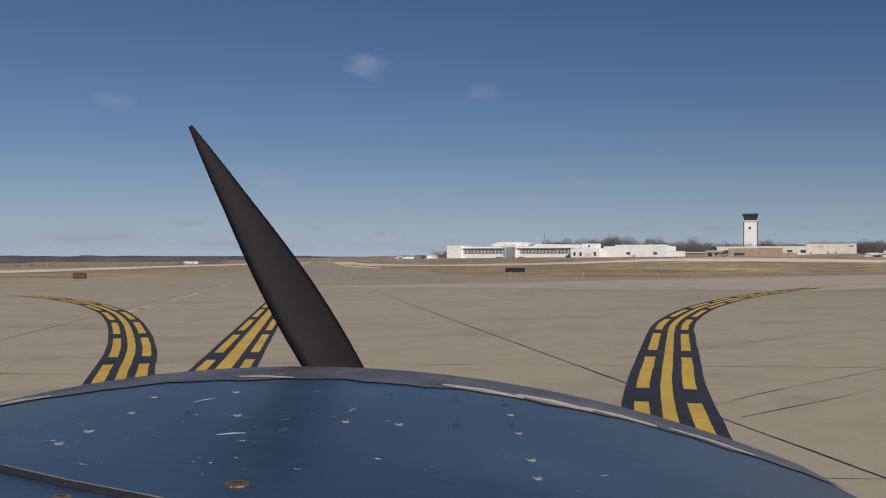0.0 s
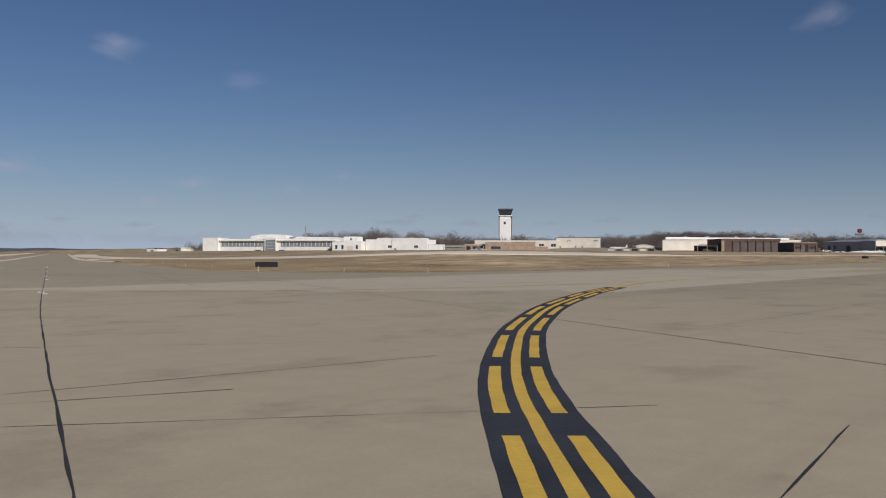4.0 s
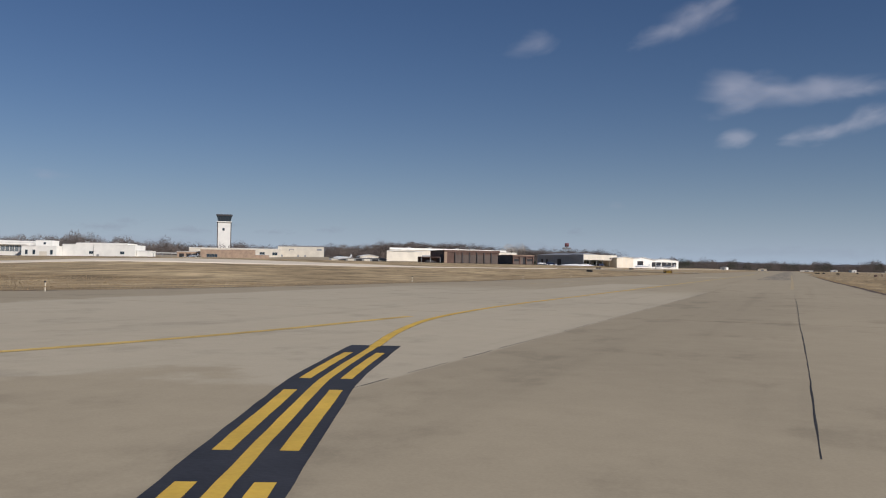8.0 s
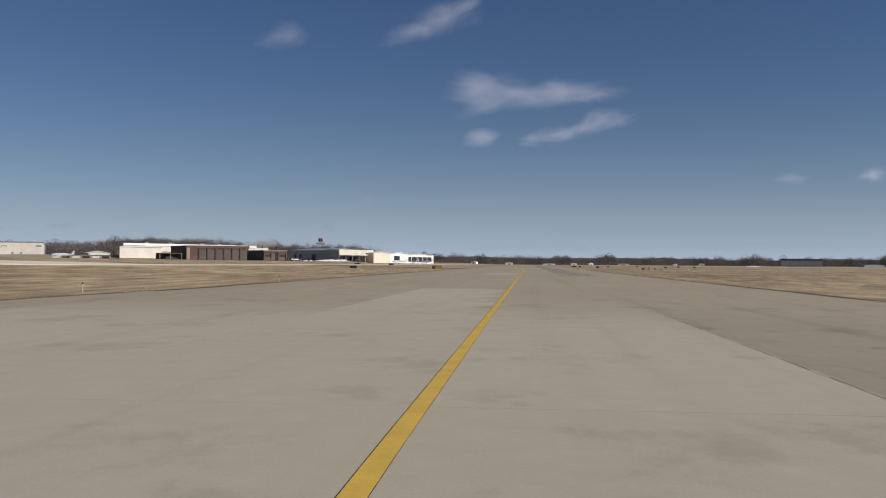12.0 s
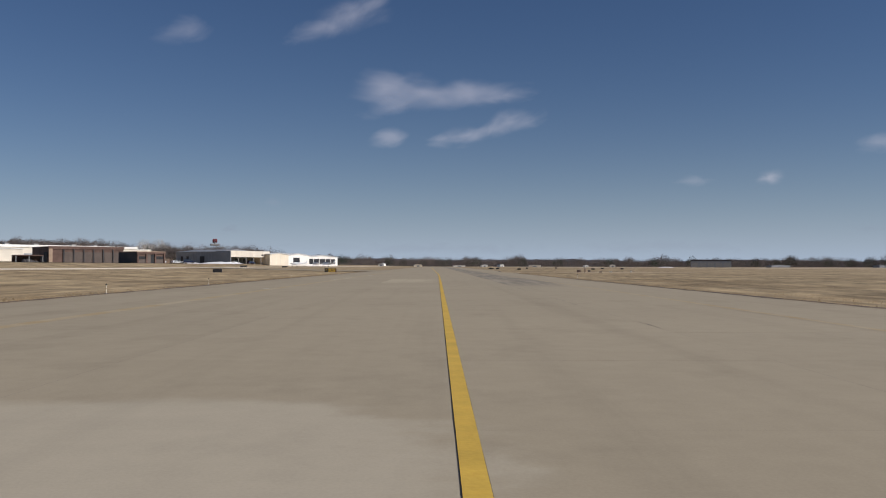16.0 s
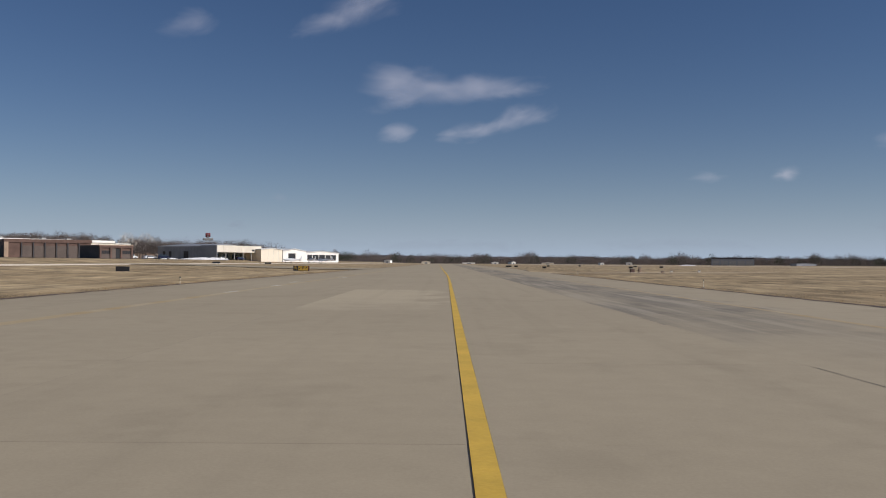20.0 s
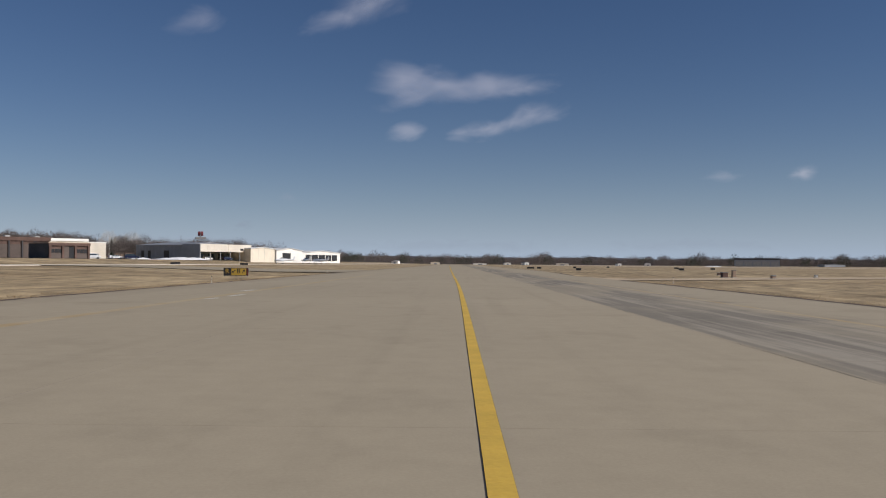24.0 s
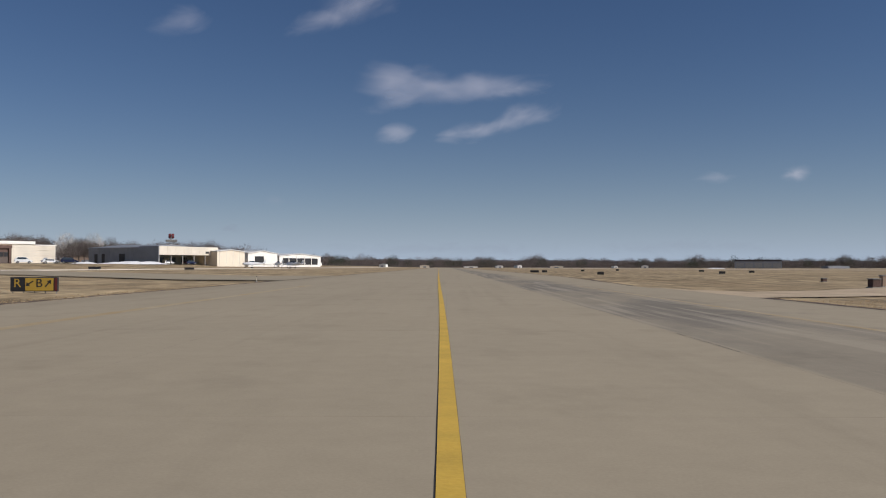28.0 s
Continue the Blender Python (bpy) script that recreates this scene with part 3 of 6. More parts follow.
def enhanced_line(path, lift, centre, gap, dash, border, shift):
    """A yellow centre line between broken side stripes on a black band (widths in metres)."""
    pts = along(path, 0.5)
    edge = centre / 2 + gap + dash + border
    part("black_border", ribbon(pts, edge, -edge, TOP + lift, 0.008, 3), BLACK_PAINT, marks, "black painted border band")
    part("centre_line", ribbon(pts, centre / 2, -centre / 2, TOP + lift + 0.0016, 0.005, 4), YELLOW, marks)
    fine = along(path, 0.35)
    k = shift
    while k + 10 < len(fine):
        for side in (1, -1):
            a, b = side * (centre / 2 + gap + dash), side * (centre / 2 + gap)
            part("dash", ribbon(fine[k:k + 11], max(a, b), min(a, b), TOP + lift + 0.0016, 0.005, k), YELLOW, marks)
        k += 13


enhanced_line(CURVE_R, 0.004, 0.135, 0.125, 0.155, 0.12, 6)
enhanced_line(CURVE_L, 0.0048, 0.13, 0.11, 0.14, 0.09, 3)
enhanced_line(LINE_T1, 0.0078, 0.21, 0.11, 0.14, 0.09, 7)
part("lead_line", ribbon(along(LEAD, 1.0), 0.10, -0.10, TOP + 0.009, 0.0, 5), YELLOW, marks, "plain yellow centre line")
part("lead_line", ribbon(along(LEAD, 1.0), 0.112, -0.103, TOP + 0.0054, 0.002, 5), TAR, marks, "thin black edge beside the line")
part("lead_line", ribbon(along(LEAD_LEFT, 1.0), 0.15, -0.15, TOP + 0.0058, 0.02, 6), WORN_YELLOW, marks, "worn yellow line")
part("lead_line", ribbon(along(LEFT_TAIL, 1.0), 0.09, -0.09, TOP + 0.0058, 0.01, 6), YELLOW, marks)
part("lead_line", ribbon(along(LINE_T1_FAR, 1.5), 0.2, -0.13, TOP + 0.0044, 0.02, 6), TAR, marks, "thin black edge beside the line")
part("lead_line", ribbon(along(LINE_T1_FAR, 1.5), 0.11, -0.11, TOP + 0.0062, 0.01, 6), WORN_YELLOW, marks, "worn yellow line")
for x0, mt, hw in ((-10.8, FADED, 0.24), (10.2, FADED, 0.13)):
    part("edge_line", ribbon(along([(x0, 36), (x0 + 0.1, 120), (x0, 246)], 3.0), hw, -hw, TOP + 0.006, 0.02, 7), mt, marks, "faded yellow edge line")
for x0, y0, ln in ((-11.7, 53.8, 2.2), (-8.5, 39.7, 0.7), (-11.4, 92.6, 1.2), (-11.0, 128.3, 2.2), (-11.0, 139.6, 2.4), (-11.6, 150.0, 2.4), (-11.4, 179.0, 2.4), (-10.4, 168.8, 1.2), (-10.25, 172.0, 2.3)):
    part("touch_up_mark", ribbon(along([(x0, y0), (x0 + 0.25, y0 + ln)], 0.4), 0.11, -0.11, TOP + 0.007, 0.02, 8), WHITE_MARK, marks, "short pale paint dash")

# tar-sealed joints of the junction
joints = thing("joint_seal", Matrix(), "thin black tar lines sealing the concrete joints", "joint", kind="structure")
for s, u0, u1 in ((-4.6, -30, 60), (15.0, -28, 40), (10.1, 24, 60)):
    part("joint", ribbon(along([t1(u0, s), t1((u0 + u1) / 2, s), t1(u1, s)], 0.7), 0.012, -0.012, TOP + 0.003, 0.008, int(s * 7)), TAR, joints)
main_joint = [(27.0, -62.0), (17.3, -57.11), (13.0, -54.94), (7.16, -51.98), (-3.9, -46.27), (-29.2, -32.8), (-80.0, -5.8)]
part("joint", ribbon(along(main_joint, 0.7), 0.015, -0.015, TOP + 0.003, 0.01, 31), TAR, joints)
for path in ([(10.0, -62.1), (11.1, -58.6), (12.3, -56.4), (13.8, -53.2)], [(4.0, -55.7), (5.1, -53.2), (6.2, -51.0), (6.6, -49.0)], [(-2.0, -35.8), (7.8, -39.2), (11.4, -41.1), (18.3, -42.5)],
             [(8.9, -63.0), (11.6, -59.6), (14.2, -56.2)],
             [(16.2, -66.0), (17.5, -64.6), (18.8, -62.6)], [(23.9, -60.2), (23.65, -58.6), (23.4, -56.0), (23.0, -53.0)], [(24.5, -60.5), (24.4, -59.0), (24.3, -57.6)]):
    part("joint", ribbon(along(path, 0.4), 0.008, -0.008, TOP + 0.0032, 0.012, int(path[0][0] * 3) + 90), TAR, joints)
spall = random.Random(21)
for path, n in ((main_joint[2:], 9), ([(10.4, -63.7), (3.2, -59.5), (-14.0, -50.0), (-28.0, -42.3)], 8)):          # crumbled pale edges along the joints
    line = along(path, 0.5)
    for _ in range(n):
        k = int(spall.uniform(0.12, 0.95) * (len(line) - 8))
        w, o = spall.uniform(0.04, 0.11), spall.uniform(-0.1, 0.1)
        part("spall", ribbon(line[k:k + spall.randint(3, 7)], o + w, o - w, TOP + 0.0026, 0.05, k), WHITE_MARK, joints, "pale crumbled concrete along the joint")
for a, b in (((11.2, -59.3), (13.5, -49.0)), ((19.6, -51.2), (20.3, -58.0)), ((14.5, -41.4), (14.7, -33.0)),
             ((10.35, -31.0), (10.35, -12.0)), ((-2.5, -40.0), (0.5, -35.5)), ((-6.0, -52.5), (-3.4, -47.8)),
             ((27.5, -49.0), (20.0, -51.4)), ((31.0, -47.5), (27.8, -53.0))):
    part("joint", ribbon(along([a, ((a[0] + b[0]) / 2 + 0.03, (a[1] + b[1]) / 2), b], 0.6), 0.009, -0.009, TOP + 0.003, 0.008, int(a[0] * 5)), TAR, joints)
for u in (-20.9, -14.2, -7.2, -0.2, 6.8, 13.8, 21.0, 29.0, 38.0):          # thin joints across the first taxiway
    a, b = t1(u + 1.0, -4.6), t1(u - 1.9, 10.2)
    part("joint", ribbon(along([a, ((a[0] + b[0]) / 2, (a[1] + b[1]) / 2 + 0.04), b], 0.5), 0.006, -0.006, TOP + 0.0034, 0.006, int(u) + 60), TAR, joints)
cut = random.Random(8)
y0 = -30.0
while y0 < 216:          # worn seal along the lane joint, left in stretches
    ln = cut.uniform(1.5, 5.0) if y0 < 40 else cut.uniform(2.0, 9.0)
    part("joint", ribbon(along([(5.17, y0), (5.19, y0 + ln / 2), (5.17, y0 + ln)], 0.5), 0.007, -0.007, TOP + 0.0052, 0.006, int(y0) + 40), TAR, joints)
    y0 += ln + (cut.uniform(0.05, 0.4) if y0 < 40 else cut.uniform(3.0, 14.0))
part("joint", ribbon(along([(10.35, -12.0), (10.37, 2.0), (10.35, 12.0)], 0.7), 0.009, -0.009, TOP + 0.0052, 0.009, 4), TAR, joints)
for a, b in (((4.0, 36.2), (6.4, 36.0)), ((-5.9, 20.0), (-4.4, 27.0)), ((2.2, -9.0), (2.9, -8.4))):
    part("joint", ribbon(along([a, ((a[0] + b[0]) / 2, (a[1] + b[1]) / 2 + 0.05), b], 0.4), 0.007, -0.007, TOP + 0.0052, 0.006, 9), TAR, joints)


# ---- buildings: local x runs along the front to the right, y goes into the depth ----
def oriented(x, y, z, ex, size=1.0):
    """A pose at (x, y, z) whose local x points along ex (plan); local -y is the front's outside."""
    return pose(x, y, z, 0, 0, math.degrees(math.atan2(ex[1], ex[0]))) @ Matrix.Scale(size, 4)


E1 = (0.482, 0.876)


def shell(parent, x0, x1, y0, y1, h, wall, roof, parapet=0.25, z0=-0.6):
    part("wall", boxes((x0, x1, y0, y1, z0, h)), wall, parent)
    part("roof", boxes((x0 - 0.15, x1 + 0.15, y0 - 0.15, y1 + 0.15, h, h + parapet)), roof, parent)


def gable(parent, x0, x1, y0, y1, eave, ridge, wall, roof, z0=-0.6):
    """Shed with its ridge going into the depth."""
    xm = (x0 + x1) / 2
    part("wall", prism([(x0, z0), (x1, z0), (x1, eave), (xm, ridge), (x0, eave)], y0, y1), wall, parent)
    for s, xe in ((-1, x0), (1, x1)):
        part("roof", prism([(xe + s * 0.3, eave - 0.03), (xe + s * 0.3, eave + 0.2), (xm, ridge + 0.25), (xm, ridge + 0.02)], y0 - 0.3, y1 + 0.3), roof, parent)


def window(parent, x, z, w, h, y=0.0, panes=1, frame_mat=STEEL, glass=GLASS):
    f = part("window", boxes((x - w / 2 - 0.06, x - w / 2, y - 0.06, y + 0.02, z - 0.06, z + h + 0.06), (x + w / 2, x + w / 2 + 0.06, y - 0.06, y + 0.02, z - 0.06, z + h + 0.06),
                             (x - w / 2, x + w / 2, y - 0.06, y + 0.02, z + h, z + h + 0.06), (x - w / 2, x + w / 2, y - 0.08, y + 0.02, z - 0.06, z)), frame_mat, parent)
    pw = w / panes
    for k in range(panes):
        part("pane", boxes((x - w / 2 + k * pw + 0.04, x - w / 2 + (k + 1) * pw - 0.04, y - 0.035, y + 0.01, z + 0.02, z + h - 0.02)), glass, f)
    return f


def door(parent, x, w, h, y=0.0, m=BROWN_DOOR, z=0.0, panels=4):
    d = part("door", boxes((x - w / 2, x + w / 2, y - 0.05, y + 0.03, z, z + h)), m, parent)
    for k in range(panels):
        a = z + h * k / panels
        part("panel", boxes((x - w / 2 + 0.12, x + w / 2 - 0.12, y - 0.08, y - 0.045, a + 0.08, a + h / panels - 0.05)), m, d)
    return d


# white streamlined terminal
def white_terminal():
    a, b = Vector((-527, 355)), Vector((-373, 430))
    ex = (b - a).normalized()
    t = thing("terminal_building", oriented(a.x, a.y, 1.9, ex) @ Matrix.Diagonal((1, 1, 1.13, 1)), "long white art-deco terminal building with ribbon windows", "building")
    shell(t, -4, 8, -3, 16, 8.8, WHITE_WALL, WHITE_WALL)
    shell(t, 8, 44, 0, 20, 8.2, WHITE_WALL, ROOF)
    shell(t, 53, 100, 0, 20, 8.2, WHITE_WALL, ROOF)
    shell(t, 44, 53, -1.5, 20, 8.9, WHITE_WALL, WHITE_WALL)
    part("upper_storey", prism([(30, 8.4), (58, 8.4), (58, 10.6), (53, 11.2), (38, 11.2), (31, 10.0)], 4, 18), WHITE_WALL, t)
    part("upper_storey", prism([(63, 8.4), (99, 8.4), (98, 9.2), (76, 9.6), (67, 9.8)], 5, 18), WHITE_WALL, t)
    shell(t, 99, 120, -11, 14, 6.3, WHITE_WALL, WHITE_WALL)
    shell(t, 104, 114, -1, 12, 9.4, WHITE_WALL, WHITE_WALL)
    shell(t, 120.3, 165, -1, 26, 7.6, WHITE_WALL, WHITE_WALL)
    shell(t, 128, 160, 1, 24, 8.5, WHITE_WALL, WHITE_WALL)
    shell(t, 165.3, 173, 2, 20, 4.6, WHITE_WALL, ROOF)
    for x, y in ((132, 6), (141, 12), (150, 7)):
        part("rooftop_unit", boxes((x, x + 2.2, y, y + 2.0, 8.75, 9.7), bevel=0.1), STEEL, t)
    part("downpipe", tube([(139.5, -1.15, -0.4), (139.5, -1.15, 7.5)], [0.12, 0.12], 6), STEEL, t)
    part("wall_base", boxes((120.3, 165, -1.12, -1.0, -0.5, 0.7)), TAN_WALL, t, "stained foot of the white wall")
    window(t, 25.5, 3.3, 33, 3.1, 0.0, 16, glass=SKY_GLASS)
    window(t, 77, 3.3, 42, 3.1, 0.0, 20, glass=SKY_GLASS)
    window(t, 48.5, 0.2, 7.4, 7.4, -1.5, 5, BLUE_CAR, glass=SKY_GLASS)
    for k in range(3):
        part("transom", boxes((44.9, 52.1, -1.62, -1.54, 1.9 + k * 1.9, 2.05 + k * 1.9)), WHITE_WALL, t)
    for k in range(12):
        part("window_mullion", boxes((9.3 + k * 2.9, 9.6 + k * 2.9, -0.14, -0.06, 3.5, 6.6)), WHITE_WALL, t)
    for k in range(15):
        part("window_mullion", boxes((57 + k * 2.8, 57.3 + k * 2.8, -0.14, -0.06, 3.5, 6.6)), WHITE_WALL, t)
    part("canopy_slab", boxes((6, 45, -1.6, 0, 7.0, 7.4)), WHITE_WALL, t)
    part("canopy_slab", boxes((52.5, 99, -1.6, 0, 7.0, 7.4)), WHITE_WALL, t)
    for x in (102, 106.5, 117):
        window(t, x, 1.8, 1.5, 2.4, -11.0, 1)
    window(t, 109.5, 7.4, 1.4, 1.2, -1.0, 1)
    for x in (138, 157):
        window(t, x, 2.6, 2.6, 1.5, -1.0, 2)
    door(t, 112, 4.5, 3.4, -11.0, OFF_WHITE)
    door(t, 147, 5.0, 4.6, -1.0, WHITE_WALL)
    door(t, 142, 1.4, 2.4, -1.12, STEEL)
    part("chimney", tube([(72, 8, 10), (72, 8, 16.5)], [0.5, 0.45], 10), STEEL, t)
    for x in (38, 61, 88, 95):
        part("rooftop_unit", boxes((x - 1.6, x + 1.6, 8, 11, 8.3, 9.6), bevel=0.1), STEEL, t)
    for x in (40, 58, 97):
        part("hedge", boxes((x - 2, x + 2, -4.5, -2.5, -0.5, 1.2), bevel=0.4), DARK, t, "dark clipped shrubs at the wall")


white_terminal()


def control_tower():
    ex = Vector((0.82, 0.57))
    t = thing("control_tower", oriented(-416, 577, 2.2, ex, 1.37), "tall white control tower with a dark glazed cab", "tower")
    w = 3.6
    part("shaft", boxes((-w, w, -w, w, -0.5, 22.2), bevel=0.12), WHITE_WALL, t)
    for x in (-w - 0.45, w + 0.05):
        part("corner_pier", boxes((x, x + 0.4, -w - 0.1, w + 0.1, -0.5, 22.8)), DARK_ROOF, t, "grey corner rib")
    part("window", boxes((-1.0, 0.2, -w - 0.04, -w + 0.1, 17.3, 18.8)), GLASS, t)
    part("gallery", boxes((-w - 0.6, w + 0.6, -w - 0.6, w + 0.6, 22.2, 22.7)), WHITE_WALL, t)
    bm = bmesh.new()
    lo = [bm.verts.new((x, y, 22.7)) for x, y in ((-3.5, -3.5), (3.5, -3.5), (3.5, 3.5), (-3.5, 3.5))]
    hi = [bm.verts.new((x, y, 25.9)) for x, y in ((-4.3, -4.3), (4.3, -4.3), (4.3, 4.3), (-4.3, 4.3))]
    for k in range(4):
        bm.faces.new((lo[k], lo[(k + 1) % 4], hi[(k + 1) % 4], hi[k]))
    bm.faces.new(lo[::-1]), bm.faces.new(hi)
    cab = part("cab_glazing", bm, GLASS, t)
    for k in range(6):
        x = -3.5 + 7 * k / 5
        part("mullion", tube([(x, -3.55, 22.7), (x * 1.229, -4.36, 25.9)], [0.08, 0.08], 4), DARK_ROOF, cab)
    part("roof", boxes((-4.6, 4.6, -4.6, 4.6, 25.9, 26.8), bevel=0.1), DARK_ROOF, t)
    for x, z in ((-2, 2.4), (1.5, 1.6), (3, 1.9)):
        part("antenna", tube([(x, 0, 26.8), (x, 0, 26.8 + z)], [0.06, 0.03], 5), STEEL, t)
    # low brick base building
    b = thing("terminal_annex", oriented(-304, 401, 1.9, ex), "low tan and brown brick building at the tower's foot", "building")
    shell(b, -18, -5, 0, 14, 4.8, TAN_WALL, ROOF)
    shell(b, -5, 12, -3, 14, 6.0, TAN_WALL, TAN_WALL)
    shell(b, 12, 26, -2, 14, 6.2, TAN_WALL, TAN_WALL)
    shell(b, 26, 34, 0, 12, 3.6, TAN_WALL, ROOF)
    for x in (-15.5, -11.5, -7.5):
        part("bay", boxes((x - 1.3, x + 1.3, -0.08, 0.02, 0.3, 3.4)), DARK, b, "flat dark bay panel")
        part("bay_lintel", boxes((x - 1.5, x + 1.5, -0.14, 0.0, 3.4, 3.8)), BROWN_WALL, b)
    window(b, 1.5, 2.0, 6.0, 1.6, -3.0, 4)
    door(b, 19, 9.0, 4.6, -2.0, TAN_WALL, panels=3)
    part("porch_roof", boxes((-32, -18.2, -2, 6, 3.6, 4.0)), ROOF, b)
    for x in (-31, -26, -21):
        part("post", boxes((x, x + 0.3, -1.8, -1.5, -0.5, 3.6)), STEEL, b)
    c = thing("terminal_annex", oriented(-345, 432, 2.2, ex), "long low white flat-roofed building behind the tower", "building")
    shell(c, 3, 60, 0, 12, 7.5, OFF_WHITE, WHITE_WALL)
    for x in range(8, 58, 8):
        window(c, x, 3.6, 3.2, 1.8, 0.0, 2)


control_tower()


def white_box_hangar():
    t = thing("hangar", oriented(-301, 471, 4.2, (0.88, 0.474)), "plain white metal box hangar with a small logo patch", "hangar")
    shell(t, 0, 29.5, 0, 18, 7.9, OFF_WHITE, GREY_WALL, 0.3)
    part("side_cladding", boxes((-0.25, -0.02, -0.02, 18.02, -0.5, 7.8)), GREY_WALL, t, "dark grey side wall")
    part("side_cladding", boxes((29.52, 29.75, -0.02, 18.02, -0.5, 7.8)), GREY_WALL, t, "dark grey side wall")
    part("eaves_trim", boxes((-0.2, 29.7, -0.12, 0.0, 7.55, 7.85)), GREY_WALL, t, "grey trim under the roof edge")
    part("logo_patch", boxes((7, 7.4, -0.08, -0.02, 4.6, 5.6), (7.4, 10.0, -0.08, -0.02, 5.5, 5.9), (9.6, 10.0, -0.08, -0.02, 5.0, 5.5)), GREY_WALL, t)
    part("logo_patch", boxes((25.0, 28.0, -0.08, -0.02, 5.2, 6.2)), GREY_WALL, t)
    door(t, 9, 4.5, 3.0, 0.0, OFF_WHITE)
    door(t, 24, 4.6, 4.0, 0.0, OFF_WHITE)
    for x in (2.6, 13, 17.5):
        door(t, x, 1.1, 2.2, 0.0, GREY_WALL, panels=2)


white_box_hangar()


def block(parent, name, plan, z0, z1, m, label=""):
    """An upright block over a plan outline (local x, y)."""
    bm = bmesh.new()
    lo, hi = [bm.verts.new((x, y, z0)) for x, y in plan], [bm.verts.new((x, y, z1)) for x, y in plan]
    n = len(plan)
    for k in range(n):
        bm.faces.new((lo[k], lo[(k + 1) % n], hi[(k + 1) % n], hi[k]))
    bm.faces.new(lo[::-1]), bm.faces.new(hi)
    bmesh.ops.recalc_face_normals(bm, faces=bm.faces)
    return part(name, bm, m, parent, label)


def big_white_hangar():
    t = thing("hangar", oriented(-221, 470, 2.2, (0.56, 0.828), 1.5), "long off-white flat-roofed hangar behind a brown one", "hangar")
    block(t, "wall", [(0, 0), (61, 0), (61, 20), (12, 20)], -0.6, 5.5, OFF_WHITE)
    block(t, "low_wing", [(61.02, 0.1), (67.5, 0.1), (67.5, 14), (61.02, 14)], -0.6, 5.2, OFF_WHITE)
    block(t, "low_wing_roof", [(61.22, -0.1), (67.7, -0.1), (67.7, 14), (61.22, 14)], 5.2, 5.45, WHITE_WALL)
    block(t, "fascia", [(-0.2, -0.35), (61.2, -0.35), (61.2, 20), (11.9, 20)], 5.5, 6.3, WHITE_WALL, "bright white roof fascia")
    block(t, "lean_to", [(-6.9, -9), (10, -9), (15, -0.01), (0.05, -0.01)], -0.6, 4.7, OFF_WHITE)
    block(t, "lean_to_roof", [(-7.1, -9.3), (10.3, -9.3), (15.2, -0.36), (0.0, -0.36)], 4.7, 4.95, ROOF)
    # shade of the recess, put in as a flat grey panel
    part("opening", boxes((16, 30, -0.1, 0.05, 0, 3.4)), GREY_WALL, t, "grey panel painted as the shade beside the lean-to")
    for k in range(11):
        part("wall_rib", boxes((31 + k * 2.4, 31.1 + k * 2.4, -0.07, 0, -0.2, 5.5)), OFF_WHITE, t)
    for k in range(7):
        part("siding_lap", boxes((48, 67.5, -0.06, 0.06, 0.5 + k * 0.68, 0.58 + k * 0.68)), CREAM_WALL, t)
    for x, y in ((14, 8), (26, 10), (40, 9), (51, 12)):
        part("roof_unit", boxes((x, x + 1.6, y, y + 1.4, 6.3, 7.0), bevel=0.05), STEEL, t, "small grey roof unit")
    door(t, 47, 1.1, 2.0, 0.0, GREY_WALL, panels=2)
    door(t, 64.5, 1.1, 2.0, 0.1, GREY_WALL, panels=2)


big_white_hangar()


def apron_sheds():
    t = thing("hangar", oriented(-236, 420, 2.2, (0.88, 0.47), 0.75), "long low grey row of small hangars with dark bays", "hangar")
    shell(t, 0, 38, 0, 9, 3.0, STEEL, DARK_ROOF, 0.45)
    for k in range(6):
        part("opening", boxes((1.6 + k * 6.2, 6.2 + k * 6.2, -0.08, 0.03, 0, 2.5)), DARK if k % 2 else OFF_WHITE, t)
    s = thing("shed", oriented(-237, 462, 2.2, (0.75, 0.66), 1.35), "small pale shed with two dark doorways", "shed")
    gable(s, 0, 8.4, 0, 7, 2.6, 3.4, OFF_WHITE, ROOF)
    for x in (2.2, 5.9):
        part("opening", boxes((x - 1.0, x + 1.0, -0.07, 0.03, 0, 2.1)), DARK, s)
        part("lintel", boxes((x - 1.2, x + 1.2, -0.1, 0, 2.1, 2.3)), WHITE_WALL, s)


apron_sheds()


